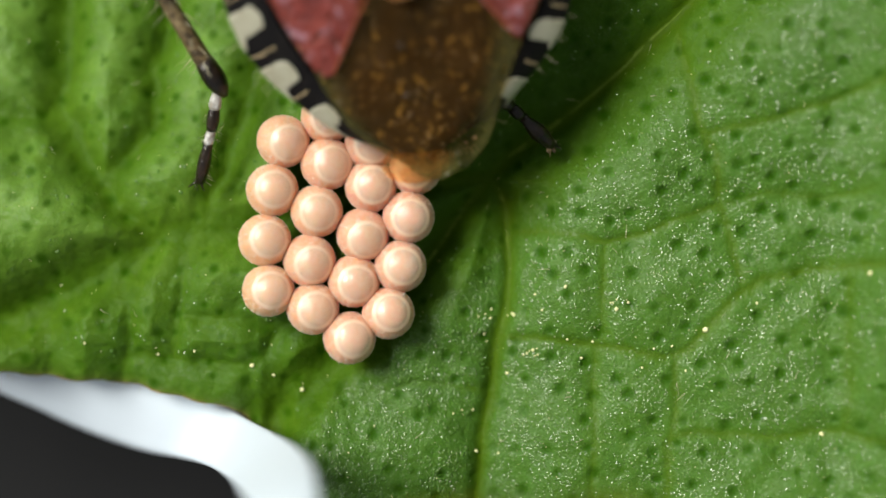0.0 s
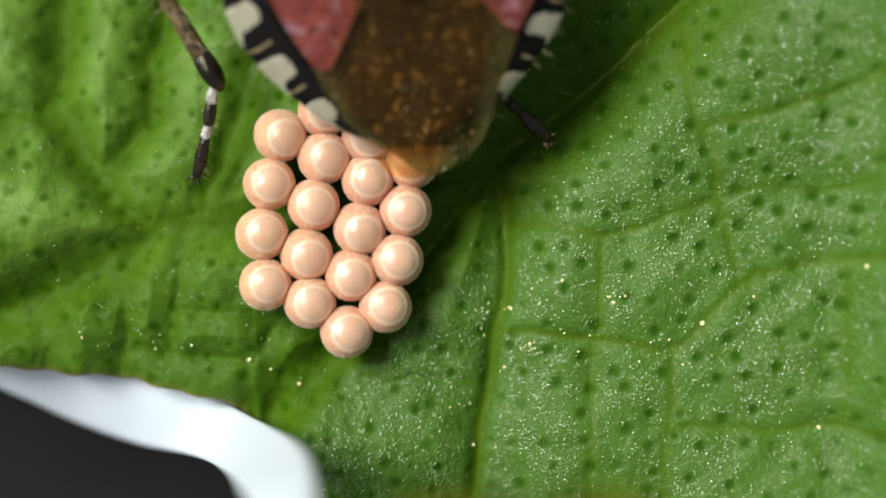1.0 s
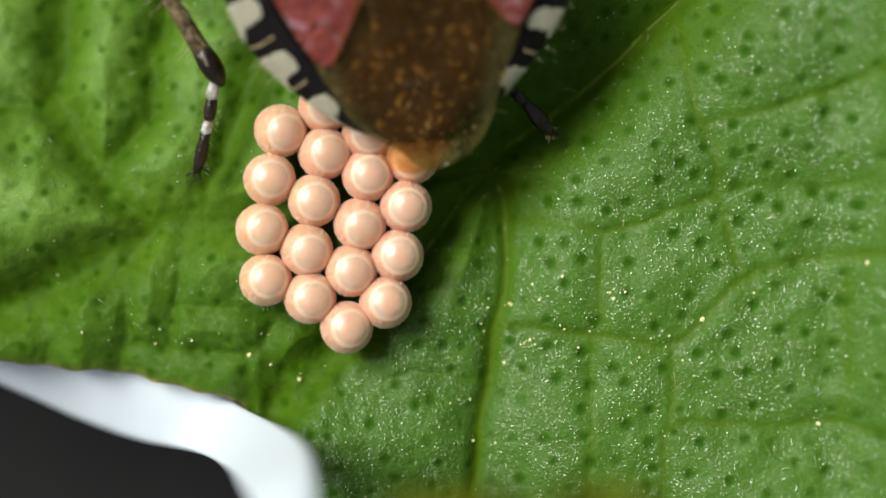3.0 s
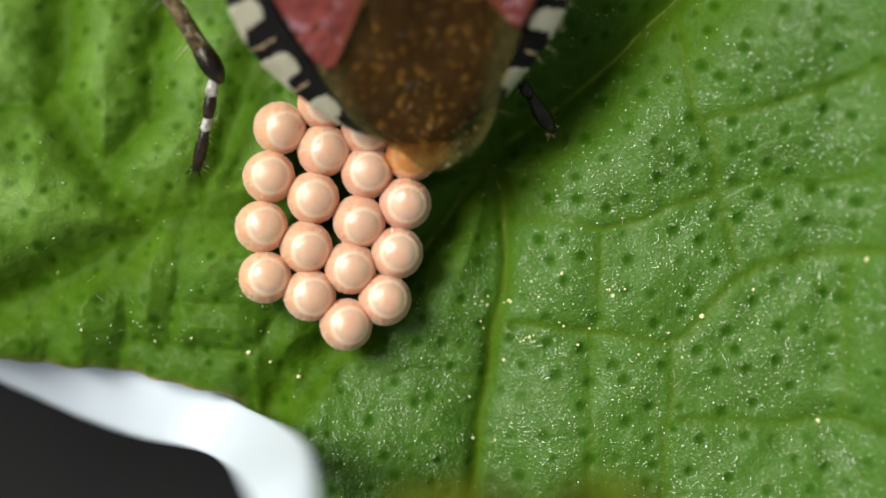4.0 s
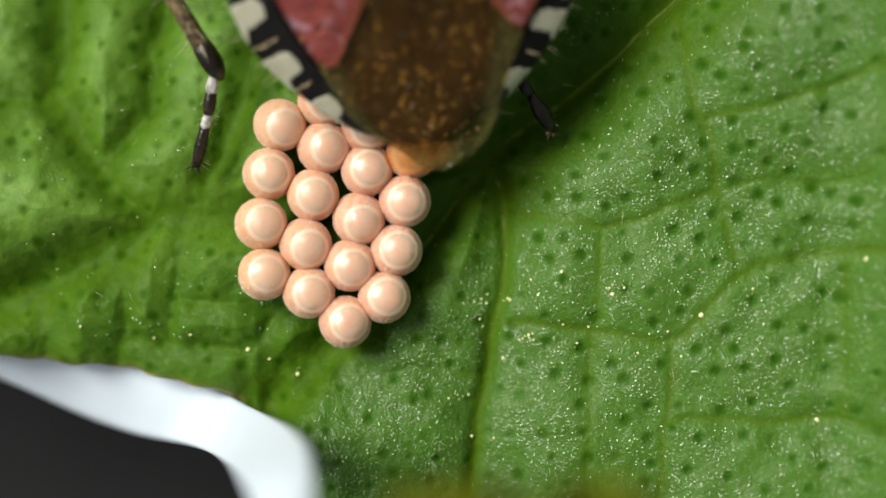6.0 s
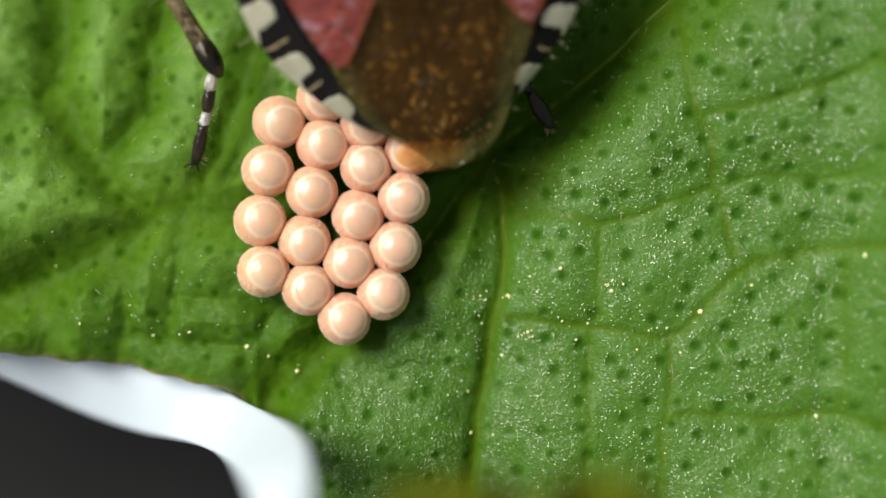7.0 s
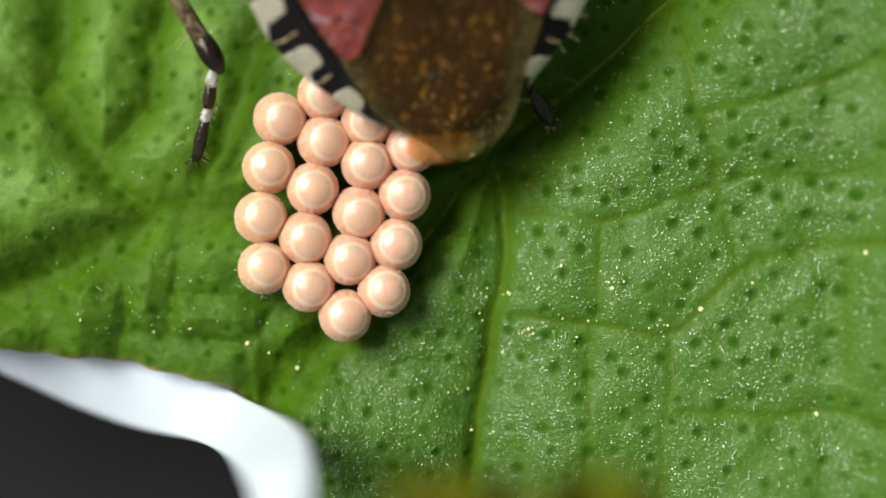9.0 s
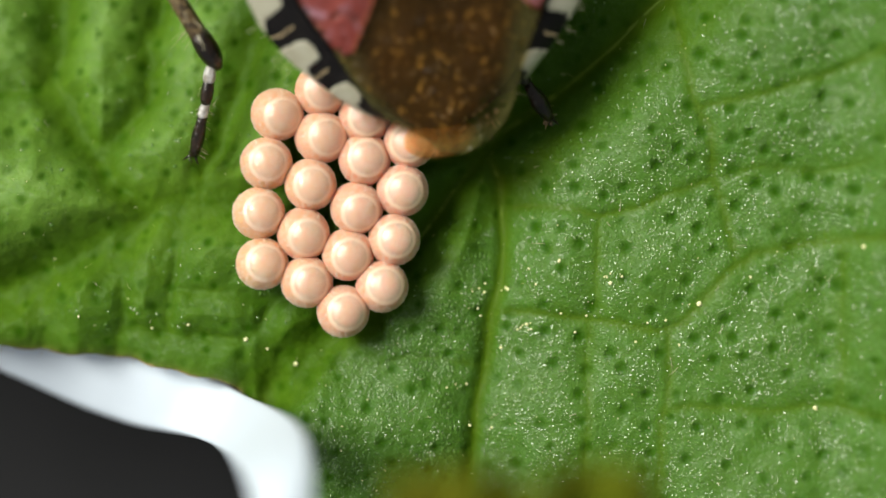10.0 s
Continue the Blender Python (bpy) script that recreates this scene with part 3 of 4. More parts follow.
        thick = 0.28 * half + 0.012
        ends = np.minimum(1.0, np.minimum(np.arange(len(qx)) + 1, np.arange(len(qx))[::-1] + 1) / 4.0)
        part("vein", tube(list(zip(qx, qy, qz - thick * 0.45)), list(thick * (0.35 + 0.65 * ends)), 10, 0.45), VEIN, thing, "pale green vein")
    tagged(part("waxy_cell", cell_caps(), CELL, thing, "tiny glossy cells of the leaf skin"), kind="stuff")
    return thing


def cell_caps():
    """Thousands of flat glossy domes on the leaf skin, sparse on veins and pits."""
    rs = np.random.RandomState(17)
    n = 95000
    x, y = rs.uniform(-8.6, 8.9, n), rs.uniform(-5.4, 5.0, n)
    furrow, line, nearest = vein_fields(x, y)
    chance = np.clip((waxy_lit_side(x, y) - 0.25) / 0.6, 0.025, 1) * np.clip(1 - furrow / 0.16, 0.05, 1) * np.where(x > 0.5, 1 - 0.8 * np.exp(-(nearest / 0.22)**2), 1)
    chance *= np.clip(0.55 + 0.6 * value_noise(x, y, 0.55, 8), 0.05, 1)
    pits = np.array([(p[0], p[1]) for p in pit_places()])
    keep = (rs.uniform(0, 1, n) < chance) & (y > np.maximum(leaf_margin(x), leaf_margin(x - 0.8)) + 0.5)
    x, y = x[keep], y[keep]
    near = np.full(len(x), 9.0)
    for px, py in pits:
        near = np.minimum(near, np.hypot(x - px, y - py))
    x, y = x[near > 0.11], y[near > 0.11]
    z, _ = leaf_height(x, y)
    z = z + 0.004
    bm = bmesh.new()
    spots = [(0.55, 0.78), (1.0, 0.0)]
    for cx, cy, cz, r, tall, s, tilt in zip(x.tolist(), y.tolist(), z.tolist(), (0.013 + 0.030 * rs.uniform(0, 1, len(x))**3).tolist(),
                                            rs.uniform(0.18, 0.34, len(x)).tolist(), rs.uniform(0.7, 1.3, len(x)).tolist(), rs.uniform(-0.15, 0.15, len(x)).tolist()):
        top = bm.verts.new((cx, cy, cz + r * tall))
        rows = []
        for q, h in spots:
            rows.append([bm.verts.new((cx + r * s * q * math.cos(k * 1.0472), cy + r / s * q * math.sin(k * 1.0472), cz + r * tall * h + tilt * r * q * math.cos(k * 1.0472) - (0.006 if h == 0 else 0)))
                         for k in range(6)])
        for k in range(6):
            j = (k + 1) % 6
            bm.faces.new((top, rows[0][k], rows[0][j]))
            bm.faces.new((rows[0][k], rows[1][k], rows[1][j], rows[0][j]))
    return bm


leaf = build_leaf()


def ground_at(x, y):
    z, _ = leaf_height(np.array([float(x)]), np.array([float(y)]))
    return float(z[0])


def margin_rim():
    """The thickened, browned border of the blade."""
    xs = np.arange(-11.0, -3.8, 0.05)
    ys = leaf_margin(xs) + 0.022 * np.sin(xs * 7.0) + 0.03 * np.sin(xs * 2.9 + 1.0)
    zs = leaf_height(xs, ys)[0] - 0.14
    thick = 0.030 + 0.018 * value_noise(xs, ys, 0.22, 15)
    return tube(list(zip(xs.tolist(), (ys + 0.075).tolist(), zs.tolist())), thick.tolist(), 8)


part("margin_rim", margin_rim(), MARGIN, leaf, "thin tan border")


# ---- the eggs ----
def egg_point(a):
    """Radius and height of the barrel-shaped shell at an angle from its equator."""
    c, s = math.cos(radians(a)), math.sin(radians(a))
    return 0.5 * abs(c)**0.92, 0.55 + 0.55 * math.copysign(abs(s)**0.97, s)


def build_egg():
    egg = new("insect_egg")
    seam = 51.0
    prof = [(0.0, 0.0)] + [egg_point(a) for a in np.linspace(-86, seam, 26)]
    r, z = prof[-1]
    part("shell", spin(prof + [(r * 0.97, z - 0.004), (r * 0.6, z - 0.01), (0.0, z)]), SHELL, egg, "peach pink translucent shell")
    cap = [(0.0, z - 0.5), (r * 0.6, z - 0.3), (r * 0.90, z - 0.03), (r * 0.95, z - 0.006)] + [egg_point(a) for a in np.linspace(seam + 3.5, 86, 10)]
    part("lid", spin(cap + [(0.0, 1.1)]), LID, egg, "pale cream domed lid")
    # a beaded ring runs round the seam
    sides, beads = 112, 28
    rings = []
    for k in range(sides):
        a = 2 * math.pi * k / sides
        swell = 0.75 + 0.25 * math.cos(beads * a)
        ring = []
        for q in range(8):
            b = 2 * math.pi * q / 8
            rr = r * 0.985 + 0.060 * math.cos(b)
            up = 0.006 * swell * math.sin(b) if b < math.pi else 0.20 * math.sin(b)
            ring.append((rr * math.cos(a), rr * math.sin(a), z + 0.001 + up - 0.70 * 0.060 * math.cos(b)))
        rings.append(ring)
    rings.append(rings[0])
    bm = loft(rings, caps=False)
    bmesh.ops.remove_doubles(bm, verts=bm.verts, dist=1e-5)
    ring = part("ring", bm, RING, egg, "whitish beaded ring round the lid")
    away = [abs(math.hypot(v.co.x, v.co.y) / MM - r * 0.985) / 0.060 for v in ring.data.vertices]
    ring.data.attributes.new("band", "FLOAT", "POINT").data.foreach_set("value", [0.10 + 0.90 * max(0.0, 1 - q * q)**1.5 for q in away])
    # tiny shell grains, too small to pick apart
    bm = bmesh.new()
    r3 = random.Random(2)
    for k in range(640):
        a = math.degrees(math.asin(r3.uniform(-0.55, 0.74) if k < 520 else r3.uniform(0.8, 0.995)))
        q, h = egg_point(a)
        turn = r3.uniform(0, 2 * math.pi)
        m = Matrix.Translation((q * math.cos(turn), q * math.sin(turn), h)) @ Matrix.Scale(r3.uniform(0.008, 0.017) if k < 520 else r3.uniform(0.004, 0.008), 4)
        bmesh.ops.create_icosphere(bm, subdivisions=1, radius=1.0, matrix=m)
    tagged(part("shell_grain", bm, GRAIN, egg, "tiny glossy shell grains"), kind="stuff")
    return egg


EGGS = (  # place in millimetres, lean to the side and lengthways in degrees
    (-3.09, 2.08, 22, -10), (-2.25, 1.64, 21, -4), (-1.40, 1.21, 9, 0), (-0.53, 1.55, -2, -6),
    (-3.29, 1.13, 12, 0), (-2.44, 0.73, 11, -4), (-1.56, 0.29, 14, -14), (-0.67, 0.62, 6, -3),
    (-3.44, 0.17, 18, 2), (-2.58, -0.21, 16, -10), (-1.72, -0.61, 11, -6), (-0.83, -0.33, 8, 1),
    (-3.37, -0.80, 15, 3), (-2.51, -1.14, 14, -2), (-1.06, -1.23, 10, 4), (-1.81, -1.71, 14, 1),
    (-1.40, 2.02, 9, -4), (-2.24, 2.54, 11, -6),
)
rng = random.Random(5)
first = build_egg()
tagged(first, "peach coloured glossy barrel-shaped insect egg in the cluster", "egg", "egg cluster")
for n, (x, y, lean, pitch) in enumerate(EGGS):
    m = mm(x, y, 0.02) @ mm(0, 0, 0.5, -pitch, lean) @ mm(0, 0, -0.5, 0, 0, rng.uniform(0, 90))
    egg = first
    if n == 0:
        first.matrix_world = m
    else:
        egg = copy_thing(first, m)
    # fresher eggs are creamier, older ones pinker
    k = min(1.0, max(0.0, (x + 3.5) / 2.8)) * 0.8 + rng.uniform(0, 0.2)
    for piece in egg.children:
        piece.color = (0.84 - 0.06 * k, 0.450 - 0.085 * k, 0.225 + 0.020 * k, 1.0)


# ---- small things on the leaf ----
def build_grain(size, seed):
    """A lumpy pollen grain."""
    bm = bmesh.new()
    bmesh.ops.create_icosphere(bm, subdivisions=2, radius=size)
    r3 = random.Random(seed)
    sx, sy, sz = r3.uniform(0.8, 1.3), r3.uniform(0.8, 1.2), r3.uniform(0.6, 0.9)
    for v in bm.verts:
        k = 1 + 0.25 * noise.noise(v.co * (1.6 / size) + Vector((seed, 0, 0)))
        v.co = Vector((v.co.x * sx * k, v.co.y * sy * k, v.co.z * sz * k))
    return bm


GRAINS = (  # place on the leaf and size class
    (5.04, -1.55, 3), (7.18, -3.51, 3), (7.93, -0.45, 2), (1.27, -2.45, 2), (0.66, -3.99, 2), (1.09, -4.02, 1), (3.35, -1.16, 2),
    (4.06, -1.92, 1), (4.41, -1.87, 1), (3.84, -2.29, 1), (1.93, -1.19, 1), (1.80, -0.89, 1), (2.91, -1.80, 1), (2.42, -1.76, 1),
    (1.40, -1.30, 2), (0.94, -1.36, 1), (1.76, -1.98, 2), (2.69, -2.12, 1), (-3.77, -2.30, 3), (-3.35, -2.49, 1), (-4.89, -2.01, 1),
    (-5.65, -2.09, 1), (-7.04, -1.85, 1), (-2.80, -2.80, 2), (5.98, -1.03, 1), (4.66, -2.34, 1), (2.37, -0.73, 2), (3.57, -1.03, 1))
for n, (x, y, size) in enumerate(GRAINS):
    ob = part("pollen_grain", build_grain(0.014 + 0.011 * size, n), POLLEN)
    ob.matrix_world = mm(x, y, ground_at(x, y) + 0.008 * size, 0, 0, 37 * n)
    tagged(ob, "tiny pale shiny pollen grain lying on the leaf", "pollen", "pollen grains")


r4 = random.Random(41)
for cx, cy, count in ((1.74, -2.03, 6), (1.36, -1.25, 4), (0.80, -1.28, 3), (0.72, -1.75, 2), (3.3, -0.98, 3), (0.40, -3.2, 3)):
    for n in range(count):
        x, y, size = cx + r4.gauss(0, 0.10), cy + r4.gauss(0, 0.06), r4.uniform(0.4, 1.2)
        ob = part("pollen_grain", build_grain(0.012 + 0.011 * size, n + 60), POLLEN)
        ob.matrix_world = mm(x, y, ground_at(x, y) + 0.008 * size, 0, 0, 53 * n)
        tagged(ob, "tiny yellowish pollen grain in a small clump on the leaf", "pollen", "pollen grains")


def build_dust():
    """Very fine specks strewn over the leaf, mostly in its furrows."""
    bm = bmesh.new()
    r3 = np.random.RandomState(21)
    xs, ys = r3.uniform(-8.5, 8.5, 900), r3.uniform(-5.3, 4.6, 900)
    keep = (ys > np.maximum(leaf_margin(xs), leaf_margin(xs - 0.8)) + 0.5) & (r3.uniform(0, 1, 900) < np.where(xs > 0.5, 0.5, 0.34))
    xs, ys = xs[keep], ys[keep]
    zs, _ = leaf_height(xs, ys)
    for x, y, z, s in zip(xs, ys, zs, np.where((xs < -1) & (ys < 0), 1.5, 1.0) * r3.uniform(0.005, 0.014, len(xs))):
        bmesh.ops.create_icosphere(bm, subdivisions=1, radius=float(s), matrix=Matrix.Translation((float(x), float(y), float(z) + 0.002)))
    return bm


tagged(part("pollen_dust", build_dust(), POLLEN), "fine pale pollen dust strewn over the leaf", "pollen", kind="stuff")


def build_leaf_hairs():
    r3 = random.Random(31)
    strands = []
    for k in range(55):
        x, y = r3.uniform(-8.4, 8.4), r3.uniform(-5.0, 4.6)
        if y < float(leaf_margin(x - 0.8)) + 0.6 or (-4.2 < x < 0 and -2.2 < y < 3):
            continue
        a = r3.uniform(0, 6.28)
        z = ground_at(x, y)
        ln = r3.uniform(0.12, 0.35)
        strands.append(((x, y, z - 0.02), (x + ln * math.cos(a), y + ln * math.sin(a), z + 0.10), 0.05))
    for k in range(40):
        x = r3.uniform(-9.0, -3.0)
        y = float(leaf_margin(x))
        z = ground_at(x, y) - 0.35
        strands.append(((x, y + 0.06, z), (x + r3.uniform(-0.1, 0.05), y - r3.uniform(0.02, 0.14), z + 0.05), 0.0))
    return hairs(strands, 0.006)


tagged(part("leaf_hair", build_leaf_hairs(), HAIR, leaf, "sparse fine pale hairs"), kind="stuff")


def build_withered_tip():
    """A curled, withered flap that stands up high from the leaf."""
    rings = []
    for x in np.linspace(-0.70, 3.45, 46):
        u = (x + 0.70) / 4.15
        high = 9.0 + 0.4 * math.sin(5.0 * u) + 0.15 * math.sin(23 * u)
        dip = 0.36 * math.exp(-((x - 1.6) / 0.22)**2)
        reach = -3.34 - 0.14 * abs(2 * u - 1)**3 - dip + 0.04 * math.sin(31 * u)
        base = ground_at(x, -7.0) - 0.05
        ring = []
        for t in np.linspace(0, 1, 14):
            ring.append((x * (1 - 0.16 * t) + 0.1 * math.sin(4 * t + x), -7.0 + (reach + 7.0) * t**1.6, base + (high - base) * math.sin(t * 1.5708)))
        ring += [(p[0], p[1], p[2] - 0.16) for p in ring[::-1]]
        rings.append(ring)
    return loft(rings)


tagged(part("withered_flap", build_withered_tip(), DRY), "yellow and brown withered leaf flap curling up", "dry leaf")


# ---- the shield bug ----
def half_width(f):
    """Half width of the body over the distance from the tip of the abdomen."""
    return curve(f, (0.0, 0.15), (0.3, 0.75), (0.6, 1.36), (1.16, 2.06), (1.6, 2.50), (2.1, 2.88), (2.7, 3.12), (3.4, 3.28), (5.0, 3.35),
                 (6.4, 3.05), (7.2, 2.95), (7.8, 3.30), (8.4, 3.0), (9.0, 2.1), (9.6, 1.25), (10.2, 0.85), (10.7, 0.3))


def inner_width(f, side):
    return curve(f, (0.0, 0.05), (0.35, 0.62), (0.6, 0.95), (1.1, 1.42), (1.65, 1.75), (2.5, 2.26), (3.3, 2.60), (5.0, 2.75), (6.5, 2.6)) * (1 + 0.07 * side)


def rim_point(f, w, side, lift=0.0):
    """A point of the flat abdominal rim: w runs from its inner line (0) to its outer edge (1)."""
    a, b = float(inner_width(f, side)), float(half_width(f))
    droop = -0.12 * w**2
    return (side * (a + (b - a) * w), f, 0.05 + droop + 0.10 * (1 - w) + lift)


def rim_strip(side):
    rings = []
    fs = np.linspace(0.42 if side < 0 else 0.58, 6.3, 150)
    for f in fs:
        top = [rim_point(f, w, side) for w in np.linspace(0.08, 1.0, 21)]
        low = [(p[0], p[1], p[2] - 0.14) for p in top[::-1]]
        rings.append(top + low)
    return loft(rings)


def rim_patch(f0, f1, side, reach, seed, lift=0.028, outer=1.02, tail=0.12, skew=0.2):
    """An ivory plate across the rim: square on the outer edge, drawn out there towards the tip, ragged and rounded inside."""
    n, rows = 14, []
    for i in range(15):
        u = i / 14
        w = outer - (outer - (1 - reach)) * u
        squeeze = math.sqrt(max(0.0, 1 - max(0.0, (u - 0.62) / 0.38)**2.6)) * 0.97 + 0.03
        half, mid = (f1 - f0) / 2, (f0 + f1) / 2 + skew * u
        low = mid - half * squeeze - tail * math.exp(-(u / 0.16)**2) + 0.06 * min(1, 5 * u) * noise.noise((6 * u, seed, side))
        high = mid + half * squeeze + 0.05 * min(1, 5 * u) * noise.noise((6 * u, seed + 40, side))
        if high - low < 0.015:
            high = low + 0.015
        rows.append([rim_point(low + (high - low) * t, w, side, lift) for t in np.linspace(0, 1, n)])
    bm = bmesh.new()
    top = [[bm.verts.new(p) for p in r] for r in rows]
    for a, b in zip(top, top[1:]):
        for k in range(n - 1):
            bm.faces.new((a[k], a[k + 1], b[k + 1], b[k]))
    edge = [e for e in bm.edges if e.is_boundary]
    out = bmesh.ops.extrude_edge_only(bm, edges=edge)
    bmesh.ops.translate(bm, vec=(0, 0, -0.05), verts=[v for v in out["geom"] if isinstance(v, bmesh.types.BMVert)])
    return bm


def back_height(r, f):
    """Height of the vaulted back over the rim plane."""
    w = float(half_width(f))
    q = min(1.0, abs(r) / max(w, 0.2))
    vault = float(curve(f, (0.0, 0.08), (1.0, 0.22), (2.5, 0.38), (4.5, 0.75), (7.0, 1.10), (8.6, 0.9), (10.0, 0.5), (10.7, 0.1)))
    return vault * (1 - q**2.4)


def body_hull():
    """Belly and back of the whole body."""
    rings = []
    for f in np.r_[np.linspace(0.02, 1.0, 10), np.linspace(1.2, 10.7, 40)]:
        w = float(half_width(f)) * (0.90 if f < 6.6 else 1.0)
        belly = float(curve(f, (0.0, 0.25), (1.0, 0.8), (3.5, 1.6), (6.0, 1.7), (8.5, 1.3), (10.7, 0.2)))
        ring = []
        for k in range(40):
            a = 2 * math.pi * k / 40
            r, s = w * math.cos(a), math.sin(a)
            free = f > 6.6 or abs(r) < 0.97 * float(inner_width(f, 1 if r > 0 else -1))
            z = -belly * abs(s)**0.7 - 0.10 if s < 0 else (back_height(r, f) - 0.02 if free else -0.10)
            ring.append((r, f, z))
        rings.append(ring)
    return loft(rings)


def wing_plate(side, tip, inner, top_f):
    """The leathery front half of a wing, from the shoulder to its pointed tip."""
    tip_r, tip_f = tip
    rings = []
    n = 18
    for f in np.r_[np.linspace(tip_f, tip_f + 0.5, 12), np.linspace(tip_f + 0.6, top_f, 26)]:
        u = f - tip_f
        out = min(float(inner_width(f, side)) * 0.985, tip_r + 0.16 + 0.95 * u)
        inn = max(tip_r - 0.10 - inner * u, 0.30 + 0.34 * max(0.0, f - 3.0)) if f > tip_f else tip_r - 0.02
        rnd = math.sqrt(min(1.0, u / 0.16)) if u < 0.16 else 1.0
        mid, half = (out + inn) / 2, (out - inn) / 2 * rnd + 0.01
        top = []
        for k in range(n):
            t = -1 + 2 * k / (n - 1)
            r = mid + half * t
            top.append((side * r, f, back_height(r, f) + 0.12 + 0.04 * (1 - t**4)))
        rings.append(top + [(p[0], p[1], p[2] - 0.09) for p in top[::-1]])
    return loft(rings)


SKIN_ROWS = np.r_[np.linspace(-0.34, 0.3, 12), np.linspace(0.4, 3.6, 26)]


def skin_point(f, t):
    """A point of the wing membrane: t runs across it from one side (0) to the other (1)."""
    left = float(curve(f, (-0.34, 0.28), (-0.25, 0.0), (0.0, -0.30), (0.3, -0.72), (0.6, -1.08), (1.2, -1.47), (1.8, -1.72), (2.6, -1.85), (3.6, -1.8)))
    right = float(curve(f, (-0.34, 0.32), (-0.25, 0.66), (0.0, 1.05), (0.4, 1.36), (1.1, 1.64), (2.0, 2.06), (2.8, 2.2), (3.6, 1.9)))
    r = left + (right - left) * t
    return (r, f, back_height(r, max(f, 0.05)) + 0.10 + 0.05 * math.sin(t * math.pi) + 0.018 * math.sin(9 * t + 1.5 * f) - 0.12 * max(0, -f))


def wing_skin():
    """The see-through end of the wings over the abdomen, slightly past its tip."""
    return loft([[skin_point(f, k / 31) for k in range(32)] for f in SKIN_ROWS], closed=False)


def free_margin(ob):
    """Marks the part of the membrane that stands free of the body."""
    mark = ob.data.attributes.new("free", "FLOAT", "POINT")
    free = [min(1.0, max(0.0, (k / 31 - 0.82) / 0.12, (0.25 - f) / 0.35, (0.14 - k / 31) / 0.14)) for f in SKIN_ROWS for k in range(32)]
    mark.data.foreach_set("value", free)


def droplets():
    """Pale fat droplets that shine through the skin of the abdomen."""
    bm = bmesh.new()
    r2 = random.Random(14)
    for k in range(80):
        f, t = r2.uniform(0.1, 2.9), min(0.92, max(0.1, r2.gauss(0.5, 0.2)))
        p = Vector(skin_point(f, t)) + Vector((0, 0, 0.004))
        q = r2.choice((0.012, 0.016, 0.02, 0.024, 0.034))
        m = Matrix.Translation(p) @ Matrix.Diagonal((q * r2.uniform(0.8, 1.3), q, q * 0.5, 1))
        bmesh.ops.create_icosphere(bm, subdivisions=2, radius=1.0, matrix=m)
    return bm


def wing_edge(side, tip, inner):
    """The raised inner border of a forewing plate."""
    pts = []
    for u in np.linspace(0.0, 1.5, 14):
        r, f = tip[0] - 0.08 - inner * u, tip[1] + u + 0.03
        pts.append((side * r, f, back_height(r, f) + 0.15))
    return tube(pts, [0.022] * 12 + [0.018, 0.008], 8, 0.7)


def scutellum_plate():
    rings = []
    for f in np.r_[np.linspace(3.03, 3.5, 9), np.linspace(3.6, 7.3, 18)]:
        w = 0.10 + 0.42 * math.sqrt(max(0.0, min(1.0, (f - 3.03) / 0.4))) + 0.42 * max(0.0, f - 3.4)
        w = min(w, 2.1)
        top = [(w * t, f, back_height(w * t, f) + 0.20 + 0.05 * (1 - t**4)) for t in np.linspace(-1, 1, 17)]
        rings.append(top + [(p[0], p[1], p[2] - 0.1) for p in top[::-1]])
    return loft(rings)


